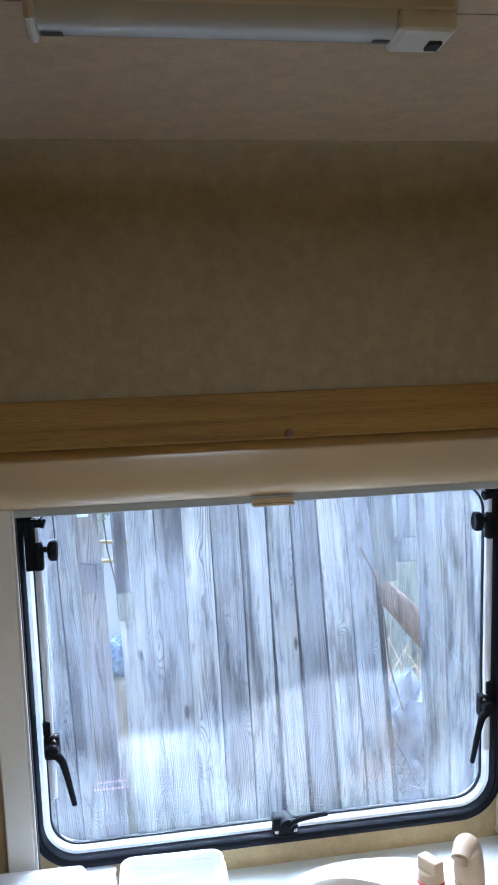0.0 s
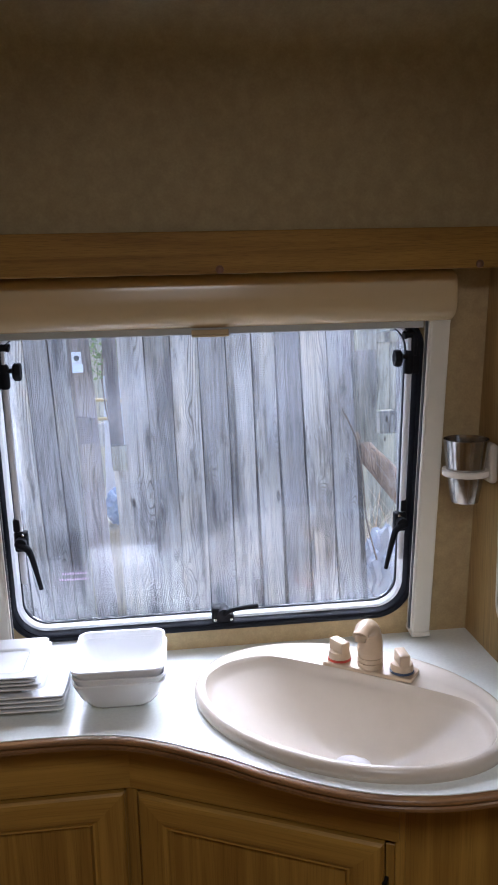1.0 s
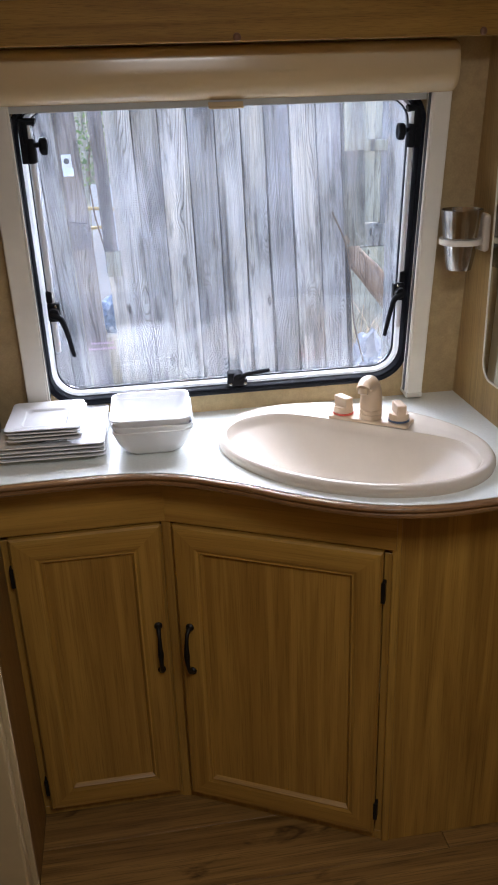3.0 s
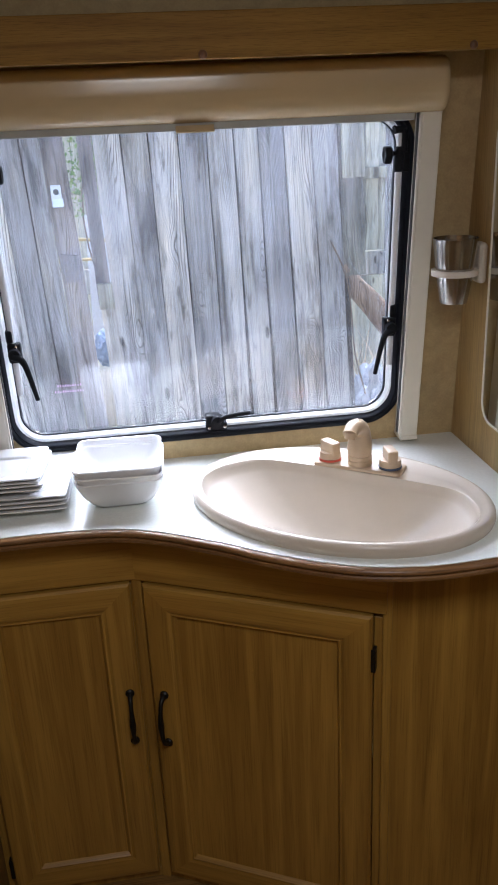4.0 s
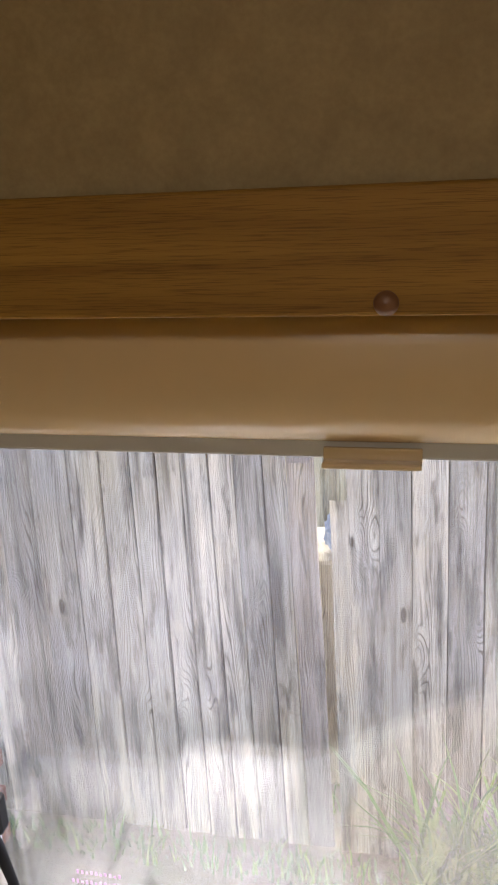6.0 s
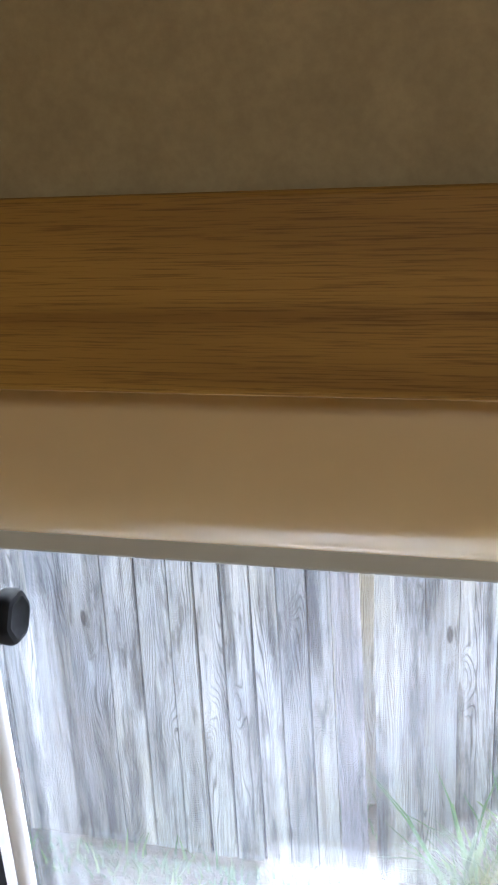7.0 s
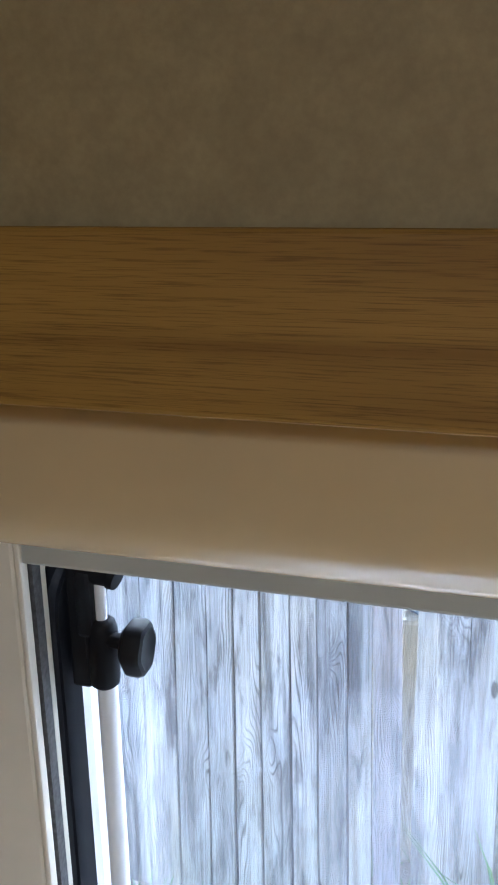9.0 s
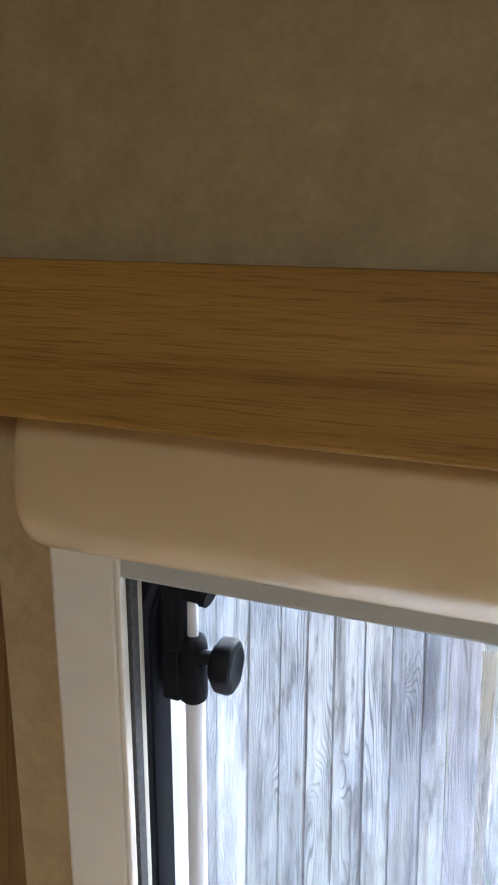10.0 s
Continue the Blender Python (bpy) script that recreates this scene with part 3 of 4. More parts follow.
for x in (0.014, 0.045):
    part("fixing_screw", lathe([(0.0001, 0.003), (0.0032, 0.002), (0.0036, 0)], 12), STEEL, low, "", True, pose(x, -0.012, 0.065, 90, 0, 0))

# ---- roller blind ----
blind = thing("roller_blind", "cream cassette roller blind, wound up, with side rails", "blind")
prof = spline([(-0.070, 1.560), (-0.100, 1.5605), (-0.111, 1.558), (-0.1195, 1.5525), (-0.1225, 1.543), (-0.1240, 1.530), (-0.1250, 1.518), (-0.1248, 1.510), (-0.1240, 1.5005), (-0.1216, 1.4915), (-0.1172, 1.4835), (-0.1115, 1.4772), (-0.103, 1.4731), (-0.090, 1.4726), (-0.070, 1.477)], 4)
loops = []
for x, s in ((-0.412, 0.90), (-0.408, 0.985), (-0.402, 1.0), (0.431, 1.0), (0.437, 0.985), (0.441, 0.90)):
    loops.append([(x, -0.097 + (p.x + 0.097) * s, 1.517 + (p.y - 1.517) * s) for p in prof])
part("cassette", loft(loops, True, True, True), CREAM, blind, "cream moulded blind cassette", True)
for x0, x1, xi, tip in ((-0.405, -0.364, -0.364, 0.0), (0.396, 0.431, 0.396, 0.6)):
    sg = 1 if x0 < 0 else -1
    at = W @ Matrix.Rotation(radians(tip), 4, "Y")
    rail = part("side_rail", box(x0, x1, -0.040, -0.001, 0.024, 0.652, 0.0025), CREAM_RAIL, blind, "cream upright blind rail", m=at)
    part("front_lip", box(xi, xi + 0.0035 * sg, -0.040, -0.033, 0.03, 0.65, 0.001), CREAM_RAIL, rail, m=at)
    part("brush_strip", box(xi, xi + 0.0045 * sg, -0.031, -0.023, 0.03, 0.65), BRUSH, rail, "grey brush pile strip", m=at)
    part("back_lip", box(xi, xi + 0.0035 * sg, -0.021, -0.0155, 0.03, 0.65, 0.001), CREAM_RAIL, rail, m=at)
    part("end_cap", box(x0 - 0.001, x1 + 0.001, -0.042, -0.001, 0.016, 0.026, 0.002), CREAM_RAIL, rail, m=at)
part("bottom_bar", box(-0.362, 0.390, -0.100, -0.088, 1.461, 1.487, 0.002), BAR_GREY, blind, "grey aluminium bottom bar")
part("blind_fabric", box(-0.362, 0.390, -0.0955, -0.0925, 1.483, 1.50), BAR_GREY, blind)
tab = box(-0.016, 0.047, -0.1035, -0.100, 1.4585, 1.469, 0.001)
box(-0.016, 0.047, -0.115, -0.103, 1.4575, 1.4615, 0.0015, bm=tab)
part("pull_tab", tab, CREAM, blind, "cream plastic pull tab")

# ---- ceiling light ----
lamp = thing("ceiling_light", "slim fluorescent ceiling light with clear ribbed cover, switched off", "light")
part("base", box(-0.262, 0.099, -0.632, -0.588, 1.934, 1.9445, 0.003), LAMPBODY, lamp)
part("cover", loft([[(x, -0.61 + 0.021 * math.cos(a), 1.936 - 0.019 * math.sin(a)) for a in [math.pi * k / 14 for k in range(15)]] for x in (-0.252, -0.251, 0.044, 0.045)], False, True, True), DIFFUSER, lamp, "clear ribbed tube cover", True)
part("end_housing", box(0.045, 0.098, -0.634, -0.586, 1.916, 1.9355, 0.007, 3), LAMPBODY, lamp, "cream switch housing")
part("end_cap", box(-0.261, -0.252, -0.633, -0.587, 1.917, 1.9355, 0.004), LAMPBODY, lamp)
part("switch", box(0.078, 0.090, -0.615, -0.600, 1.913, 1.917, 0.001), DARK, lamp, "dark rocker switch")
for x0, x1 in ((-0.250, -0.232), (0.028, 0.0435)):
    part("tube_cap", loft([[(x, -0.61 + 0.0216 * math.cos(a), 1.936 - 0.0196 * math.sin(a)) for a in [math.pi * (0.05 + 0.5 * k / 10) for k in range(11)]] for x in (x0, x1)], False), TUBECAP, lamp, "dark end of the tube", True)

# ---- steel tumbler in its holder ----
CUP = (0.466, -0.115)
holder = thing("cup_holder", "cream plastic wall-mounted tumbler holder", "holder")
lp = []
for t, dz in ((0.0, -0.005), (0.0, 0.005), (1.0, 0.005), (1.0, -0.005), (0.0, -0.005)):
    lp.append([(CUP[0] + (0.0335 + 0.008 * t) * math.cos(a), CUP[1] + (0.0335 + 0.008 * t) * math.sin(a), 1.203 + dz) for a in [2 * math.pi * k / 40 for k in range(40)]])
part("ring", loft(lp), HOLDER, holder, "", True)
part("wall_plate", box(XR - 0.016, XR, CUP[1] - 0.02, CUP[1] + 0.02, 1.181, 1.254, 0.008, 3), HOLDER, holder)
part("arm", box(CUP[0] + 0.037, XR - 0.01, CUP[1] - 0.014, CUP[1] + 0.014, 1.199, 1.213, 0.004), HOLDER, holder)
cup = lathe([(r * 1.04, z - 0.004) for r, z in [(0.0001, 1.155), (0.021, 1.155), (0.0235, 1.152), (0.0245, 1.157), (0.0315, 1.201), (0.0355, 1.237), (0.0385, 1.265), (0.039, 1.267), (0.0378, 1.267), (0.034, 1.237), (0.0235, 1.161), (0.0001, 1.159)]], 48, False, False, (*CUP, 0))
tagged(obj("steel_tumbler", cup, STEEL, smooth=True), "tapered brushed stainless steel tumbler in the wall holder", "cup")

# ---- mirror on the side wall ----
mir = thing("mirror", "frameless wall mirror with rounded corners and pale edge", "mirror")
TM = Matrix.Translation((XR, 0, 0)) @ Matrix.Rotation(radians(90), 4, "Z")
loop = rrect(-0.80, -0.158, 0.936, 1.46, 0.035, 6)
part("glass_plate", loft([[(x, 0.001, z) for x, z in loop], [(x, 0.006, z) for x, z in loop]], True, True, True), MIRROR, mir, m=TM)
part("edge_trim", ring((-0.80, -0.158, 0.936, 1.46), 0.035, [(0.0, 0.0005), (0.004, 0.0005), (0.004, 0.007), (0.0, 0.0075)], 6, True), CREAM_RAIL, mir, m=TM)

# ---- worktop ----
EDGE = spline([(XL, -0.284), (-0.36, -0.281), (-0.28, -0.281), (-0.205, -0.286), (-0.145, -0.300), (-0.088, -0.327), (-0.045, -0.354), (0.0, -0.384), (0.043, -0.418), (0.078, -0.442), (0.128, -0.473), (0.19, -0.502), (0.255, -0.518), (0.316, -0.523), (0.41, -0.517), (XR, -0.505)], 6)
BC, BANG = Vector((0.206, -0.272, 0)), math.atan2(-0.608, 0.794)
BR = Matrix.Translation(BC) @ Matrix.Rotation(BANG, 4, "Z") @ Matrix.Diagonal((1.017, 1.055, 1, 1))


def oval(a, b, n=96):
    return [BR @ Vector((a * math.cos(2 * math.pi * k / n), b * math.sin(2 * math.pi * k / n), 0)) for k in range(n)]


def filled(outer_pts, hole_pts, z, bm):
    es = []
    for pts in (outer_pts, hole_pts):
        vs = [bm.verts.new((p[0], p[1], z)) for p in pts]
        es += [bm.edges.new((vs[i], vs[(i + 1) % len(vs)])) for i in range(len(vs))]
    bmesh.ops.triangle_fill(bm, edges=es, use_beauty=True)


bm = bmesh.new()
rim = [(p.x, p.y) for p in EDGE] + [(XR, 0.0), (XL, 0.0)]
hole = [(p.x, p.y) for p in oval(0.247, 0.168)]
filled(rim, hole, TOP, bm)
filled(rim, hole, TOP - 0.022, bm)
loft([[(x, y, TOP) for x, y in rim], [(x, y, TOP - 0.022) for x, y in rim]], bm=bm)
bmesh.ops.remove_doubles(bm, verts=bm.verts, dist=1e-5)
worktop = thing("worktop", "pale grey-white laminate worktop with a curved brown edge", "worktop")
part("laminate_top", bm, LAMINATE, worktop)
nrm = []
for i, p in enumerate(EDGE):
    d = (EDGE[min(i + 1, len(EDGE) - 1)] - EDGE[max(i - 1, 0)]).normalized()
    nrm.append(Vector((d.y, -d.x, 0)))
prof = [(0.0, -0.0015), (0.003, -0.0025), (0.007, -0.003), (0.0095, -0.0055), (0.010, -0.009), (0.0085, -0.0115), (0.006, -0.0125), (0.006, -0.0145), (0.0082, -0.0165), (0.0082, -0.021), (0.004, -0.0235), (0.0, -0.0235)]
part("edging", loft([[(p.x + q.x * o, p.y + q.y * o, TOP + z) for o, z in prof] for p, q in zip(EDGE, nrm)], False), EDGING, worktop, "brown moulded worktop edging", True)

# ---- vanity cabinet ----
cab = thing("vanity_cabinet", "oak-effect vanity cabinet with two panelled doors under the worktop", "cabinet")
PLAN = [(XL, -0.222), (-0.152, -0.222), (0.252, -0.428), (XR, -0.428)]
H = TOP - 0.022


def panel(a, b, z0, z1, mat, name, out=0.0, thick=0.016, label=""):
    """Upright board from plan point a to b, its front moved outwards by out."""
    d = Vector((b[0] - a[0], b[1] - a[1], 0))
    m = Matrix.Translation((a[0], a[1], 0)) @ Matrix.Rotation(math.atan2(d.y, d.x), 4, "Z")
    bm = box(0, d.length, -out, thick - out, z0, z1, 0.0012, 1)
    ob = part(name, bm, mat, cab, label)
    ob.matrix_local = m
    return ob


for (a, b), nm in zip(zip(PLAN[:2], PLAN[1:3]), ("l", "r")):
    panel(a, b, 0.7155, H if nm == "l" else 0.793, OAK_H, "fascia", 0.009)
    panel(a, b, 0.0, 0.024, OAK_V, "plinth")
panel(PLAN[2], PLAN[3], 0.0, 0.793, OAK_V, "side_panel", 0.001)
a, b = Vector(PLAN[1]), Vector(PLAN[2])
dr = (b - a).normalized()
panel(PLAN[0], (XL + 0.022, -0.222), 0.024, 0.7045, OAK_V, "stile")
panel((-0.178, -0.222), PLAN[1], 0.024, 0.7045, OAK_V, "stile")
panel(PLAN[1], tuple(a + dr * 0.026), 0.024, 0.7045, OAK_V, "stile")
panel(tuple(b - dr * 0.022), PLAN[2], 0.024, 0.7045, OAK_V, "stile")
part("corner_post", box(-0.010, 0.010, -0.006, 0.016, 0.0, H, 0.003), OAK_V, cab, m=pose(-0.152, -0.222, 0, 0, 0, -13))
part("corner_post", box(-0.008, 0.008, -0.004, 0.016, 0.0, 0.793, 0.003), OAK_V, cab, m=pose(0.252, -0.428, 0, 0, 0, -13))


def door(origin, angle, width, z0, z1, handle_x, hinge_x, label):
    """Panelled door; local x along its width, front towards -y."""
    e = part("door", box(0.055, width - 0.055, -0.008, -0.002, z0 + 0.055, z1 - 0.055), OAK_V, cab, label)
    e.matrix_local = Matrix.Translation((*origin, 0)) @ Matrix.Rotation(angle, 4, "Z")
    prof = [(0.0, -0.001), (0.0, -0.013), (0.004, -0.0175), (0.012, -0.0185), (0.046, -0.0185), (0.052, -0.016), (0.055, -0.0165), (0.058, -0.0125), (0.0605, -0.0085), (0.062, -0.003)]
    rows = [[(o, z0 + o), (width - o, z0 + o), (width - o, z1 - o), (o, z1 - o)] for o, _ in prof]
    for side in range(4):
        bm = bmesh.new()
        j = (side + 1) % 4
        loft([[(r[side][0], y, r[side][1]), (r[j][0], y, r[j][1])] for r, (_, y) in zip(rows, prof)], False, bm=bm)
        part("rail" if side % 2 == 0 else "stile", bm, OAK_H if side % 2 == 0 else OAK_V, e)
    # bow handle
    zt = 0.482
    pts = spline([(handle_x, -0.019, zt), (handle_x, -0.034, zt - 0.006), (handle_x, -0.042, zt - 0.027), (handle_x, -0.044, zt - 0.0535), (handle_x, -0.042, zt - 0.080), (handle_x, -0.034, zt - 0.101), (handle_x, -0.019, zt - 0.109)], 4)
    n = len(pts)
    hd = tube(pts, [0.0062 - 0.0022 * math.sin(math.pi * min(1, abs(2 * i / (n - 1) - 1) * 1.0)) for i in range(n)], 12)
    hob = part("handle", hd, IRON, e, "black bow handle", True)
    for z in (zt, zt - 0.109):
        part("rose", lathe([(0.0085, 0), (0.0085, 0.003), (0.006, 0.006), (0.0001, 0.0065)], 16), IRON, hob, "", True, pose(handle_x, -0.018, z, 90, 0, 0))
    for z in (z0 + 0.062, z1 - 0.085):
        part("hinge", box(hinge_x - 0.004, hinge_x + 0.004, -0.016, 0.0, z - 0.022, z + 0.022, 0.001), IRON, e, "dark metal flush hinge")


door((-0.455, -0.222), 0.0, 0.290, 0.028, 0.7115, 0.270, -0.002, "oak-effect cabinet door with recessed panel")
door(tuple(a + dr * 0.018), math.atan2(dr.y, dr.x), 0.413, 0.028, 0.7115, 0.026, 0.415, "wide oak-effect cabinet door with recessed panel")

# ---- wash basin ----
basin = thing("wash_basin", "oval biscuit-coloured acrylic wash basin set in the worktop", "basin")
N = 96
DRAIN = Vector((0.012, 0.001))


def opening(i):
    t = 2 * math.pi * i / N
    u, v = 0.243 * math.cos(t), -0.014 + 0.150 * math.sin(t)
    lim = 0.092 - 0.25 * u * u * (1 if u < 0 else 0.4)
    k = 160.0
    return u, -math.log(math.exp(-k * v) + math.exp(-k * lim)) / k


def lp(f, z):
    out = []
    for k in range(N):
        u, v = f(k)
        p = BR @ Vector((u, v, 0))
        out.append((p.x, p.y, z))
    return out


def ov(a, b):
    return lambda k: (a * math.cos(2 * math.pi * k / N), b * math.sin(2 * math.pi * k / N))


def toward(s):
    def f(k):
        u, v = opening(k)
        return DRAIN.x + (u - DRAIN.x) * s, DRAIN.y + (v - DRAIN.y) * s
    return f


def between(g, t):
    def f(k):
        a0, b0 = g(k), opening(k)
        return a0[0] + (b0[0] - a0[0]) * t, a0[1] + (b0[1] - a0[1]) * t
    return f


rimf = ov(0.249, 0.170)
loops = [lp(ov(0.250, 0.171), TOP - 0.02), lp(ov(0.2635, 0.1825), TOP + 0.0015), lp(ov(0.2655, 0.1845), TOP + 0.008), lp(ov(0.2645, 0.1835), TOP + 0.015), lp(ov(0.261, 0.180), TOP + 0.0205), lp(ov(0.256, 0.176), TOP + 0.0225), lp(ov(0.251, 0.171), TOP + 0.0215),
         lp(ov(0.2465, 0.167), TOP + 0.0185), lp(between(ov(0.2465, 0.167), 0.5), TOP + 0.0175), lp(between(ov(0.2465, 0.167), 0.85), TOP + 0.0175), lp(toward(1.0), TOP + 0.016), lp(toward(0.985), TOP + 0.010)]
for s in (0.97, 0.94, 0.90, 0.84, 0.76, 0.66, 0.54, 0.42, 0.30, 0.2, 0.12):
    loops.append(lp(toward(s), TOP + 0.004 - 0.110 * (1 - ((s - 0.1) / 0.9) ** 2) ** 1.25))
bwl = loft(loops, True, False, False)
part("bowl", bwl, BASIN, basin, "", True)
dz = TOP + 0.004 - 0.110 * 0.9995
dp = BR @ Vector((DRAIN.x, DRAIN.y, 0))
wst = part("drain", lathe([(0.033, 0.001), (0.032, 0.0045), (0.029, 0.006), (0.022, 0.0050), (0.0132, 0.0022)], 32), DRAINWHITE, basin, "pale drain ring", True, Matrix.Translation((dp.x, dp.y, dz)))
# shallow dark disc paints the shade inside the hole, which has no depth
part("plug_hole_shade", lathe([(0.0131, 0.0018), (0.008, 0.0013), (0.0001, 0.0011)], 24), DARK, wst, m=Matrix.Translation((dp.x, dp.y, dz)))

# ---- tap ----
tap = thing("basin_tap", "beige plastic two-knob tap with swan-neck spout on the basin", "tap")
TZ = TOP + 0.0185
TP = Matrix.Translation((0.275, -0.175, TZ)) @ Matrix.Rotation(radians(-35), 4, "Z")
loop = rrect(-0.083, 0.083, -0.025, 0.025, 0.006, 5)
part("base_plate", loft([[(x, z, 0) for x, z in loop], [(x, z, 0.004) for x, z in loop], [(x * 0.985, z * 0.95, 0.006) for x, z in loop]], True, True, True), IVORY, tap, m=TP)
sp = lathe([(0.0225, 0.005), (0.0225, 0.015), (0.021, 0.0155), (0.021, 0.0165), (0.0225, 0.017), (0.0225, 0.024), (0.021, 0.0245), (0.021, 0.0255), (0.0222, 0.026), (0.0222, 0.036), (0.0200, 0.0365)], 32)
spout = part("spout", sp, IVORY, tap, "beige ridged tap spout", True, TP)
pts = spline([(0, 0.000, 0.034), (0, 0.001, 0.048), (0, 0.000, 0.062), (0, -0.005, 0.074), (0, -0.016, 0.082), (0, -0.030, 0.0855), (0, -0.043, 0.084), (0, -0.052, 0.080)], 5)
n = len(pts)
nk = tube([(p.x, p.y, p.z) for p in pts], [0.0222 - 0.0118 * min(1, 1.15 * i / (n - 1)) ** 1.5 for i in range(n)], 24)
for v in nk.verts:
    v.co.x *= 1.0 + 0.35 * min(1, max(0, -v.co.y / 0.05))
part("neck", nk, IVORY, spout, "", True, TP)
part("nozzle", tube([(0, -0.049, 0.081), (0, -0.053, 0.071)], [0.0100, 0.0095], 18), IVORY, spout, "", True, TP)
for x, mat, lab in ((-0.058, RED, "red hot-water ring"), (0.058, BLUE, "blue cold-water ring")):
    kb = lathe([(0.020, 0.011), (0.020, 0.017), (0.0185, 0.023), (0.0001, 0.023)], 28, centre=(x, 0, 0))
    k = part("knob", kb, IVORY, tap, "beige winged tap knob", True, TP)
    wing = box(-0.0095, 0.0095, -0.019, 0.019, 0.018, 0.043, 0.003)
    part("grip", wing, IVORY, k, m=TP @ Matrix.Translation((x, 0, 0)) @ Matrix.Rotation(radians(60 if x < 0 else 35), 4, "Z"))
    part("colour_ring", lathe([(0.018, 0.006), (0.0212, 0.007), (0.0212, 0.010), (0.018, 0.011)], 28, centre=(x, 0, 0)), mat, k, lab, True, TP)


# ---- crockery ----
def square_loop(hx, hy, r, z, n=6):
    return [(x, y, z) for x, y in rrect(-hx, hx, -hy, hy, r, n)]


def plate_mesh(hx, hy, well):
    ls = [square_loop(hx * 0.55, hy * 0.55, 0.012, 0.0), square_loop(hx * 0.62, hy * 0.62, 0.012, 0.0), square_loop(hx * 0.72, hy * 0.72, 0.012, 0.005), square_loop(hx - 0.001, hy - 0.001, 0.010, 0.0125), square_loop(hx, hy, 0.010, 0.0138), square_loop(hx - 0.001, hy - 0.001, 0.010, 0.015),
          square_loop(hx * (well + 0.04), hy * (well + 0.04), 0.012, 0.0105), square_loop(hx * well, hy * well, 0.012, 0.0095), square_loop(hx * (well - 0.03), hy * (well - 0.03), 0.012, 0.006), square_loop(hx * (well - 0.08), hy * (well - 0.08), 0.010, 0.0050)]
    return loft(ls, True, True, True)


def bowl_mesh(hx, hy, h):
    ls = [square_loop(hx * 0.50, hy * 0.50, 0.014, 0.0), square_loop(hx * 0.56, hy * 0.56, 0.016, 0.001), square_loop(hx * 0.70, hy * 0.70, 0.02, 0.010), square_loop(hx * 0.86, hy * 0.86, 0.022, h * 0.48), square_loop(hx * 0.965, hy * 0.965, 0.021, h * 0.85), square_loop(hx, hy, 0.02, h - 0.002), square_loop(hx - 0.001, hy - 0.001, 0.02, h), square_loop(hx - 0.004, hy - 0.004, 0.018, h - 0.0005),
          square_loop(hx * 0.93, hy * 0.93, 0.019, h * 0.80), square_loop(hx * 0.82, hy * 0.82, 0.019, h * 0.45), square_loop(hx * 0.66, hy * 0.66, 0.018, 0.015), square_loop(hx * 0.54, hy * 0.54, 0.014, 0.008), square_loop(hx * 0.4, hy * 0.4, 0.012, 0.007)]
    return loft(ls, True, True, True)


big = tagged(obj("dinner_plate", plate_mesh(0.100, 0.106, 0.62), PORCELAIN, smooth=True), "square white porcelain dinner plate stacked on the worktop", "plate", "stacked dinner plates")
big.matrix_world = pose(-0.350, -0.113, TOP, 0, 0, -2)
for i, (dx, dy, r) in enumerate(((0.002, 0.001, -3), (-0.002, -0.001, -1.5), (0.001, -0.002, -2.5))):
    copy_thing(big, pose(-0.350 + dx, -0.113 + dy, TOP + 0.0085 * (i + 1), 0, 0, r))
SM = TOP + 0.0085 * 3 + 0.0115
small = tagged(obj("side_plate", plate_mesh(0.070, 0.078, 0.60), PORCELAIN, smooth=True), "small square white porcelain plate on the dinner plates", "plate", "stacked side plates")
small.matrix_world = pose(-0.360, -0.136, SM, 0, 0, -3)
for i, (dx, dy, r) in enumerate(((0.002, 0.001, -1), (-0.001, 0.001, -4), (-0.003, -0.001, -2))):
    copy_thing(small, pose(-0.360 + dx, -0.136 + dy, SM + 0.007 * (i + 1), 0, 0, r))
bowl = tagged(obj("square_bowl", bowl_mesh(0.077, 0.083, 0.060), PORCELAIN, smooth=True), "square white porcelain bowl stacked on the worktop", "bowl", "stacked bowls")
bowl.matrix_world = pose(-0.161, -0.160, TOP, 0, 0, -1)
for i, (dx, dy, r) in enumerate(((0.001, -0.001, -2.5), (-0.001, 0.001, -2))):
    copy_thing(bowl, pose(-0.161 + dx, -0.160 + dy, TOP + 0.0115 * (i + 1), 0.5 - 0.5 * i, 0.6 - 0.6 * i, r))

# ---- door surround on the left ----
jamb = thing("door_frame", "tan moulded door surround on the side wall", "door frame", kind="structure")
part("jamb", box(XL, -0.424, -0.69, -0.63, 0.0, 1.945, 0.004), JAMB, jamb)
part("architrave", box(XL, -0.434, -0.63, -0.618, 0.0, 1.945, 0.003), JAMB, jamb)
part("stop", box(XL, -0.416, -0.665, -0.655, 0.0, 1.945, 0.002), JAMB, jamb)
# ---- outside ----
FY, GZ = 1.96, -0.58
bm = bmesh.new()
bmesh.ops.create_grid(bm, x_segments=60, y_segments=60, size=1.0)
for v in bm.verts:
    s = abs(v.co.x) ** 3 * (1 if v.co.x > 0 else -1), abs(v.co.y) ** 3 * (1 if v.co.y > 0 else -1)
    v.co = Vector((s[0] * 400, 2 + s[1] * 400, GZ + 0.03 * noise.noise((s[0] * 400, s[1] * 400, 0))))
tagged(obj("ground", bm, SOIL, smooth=True), "rough grass and bare soil garden ground", "ground", kind="structure")

fence = thing("fence", "weathered grey close-boarded timber fence with gaps", "fence")
rnd = random.Random(4)


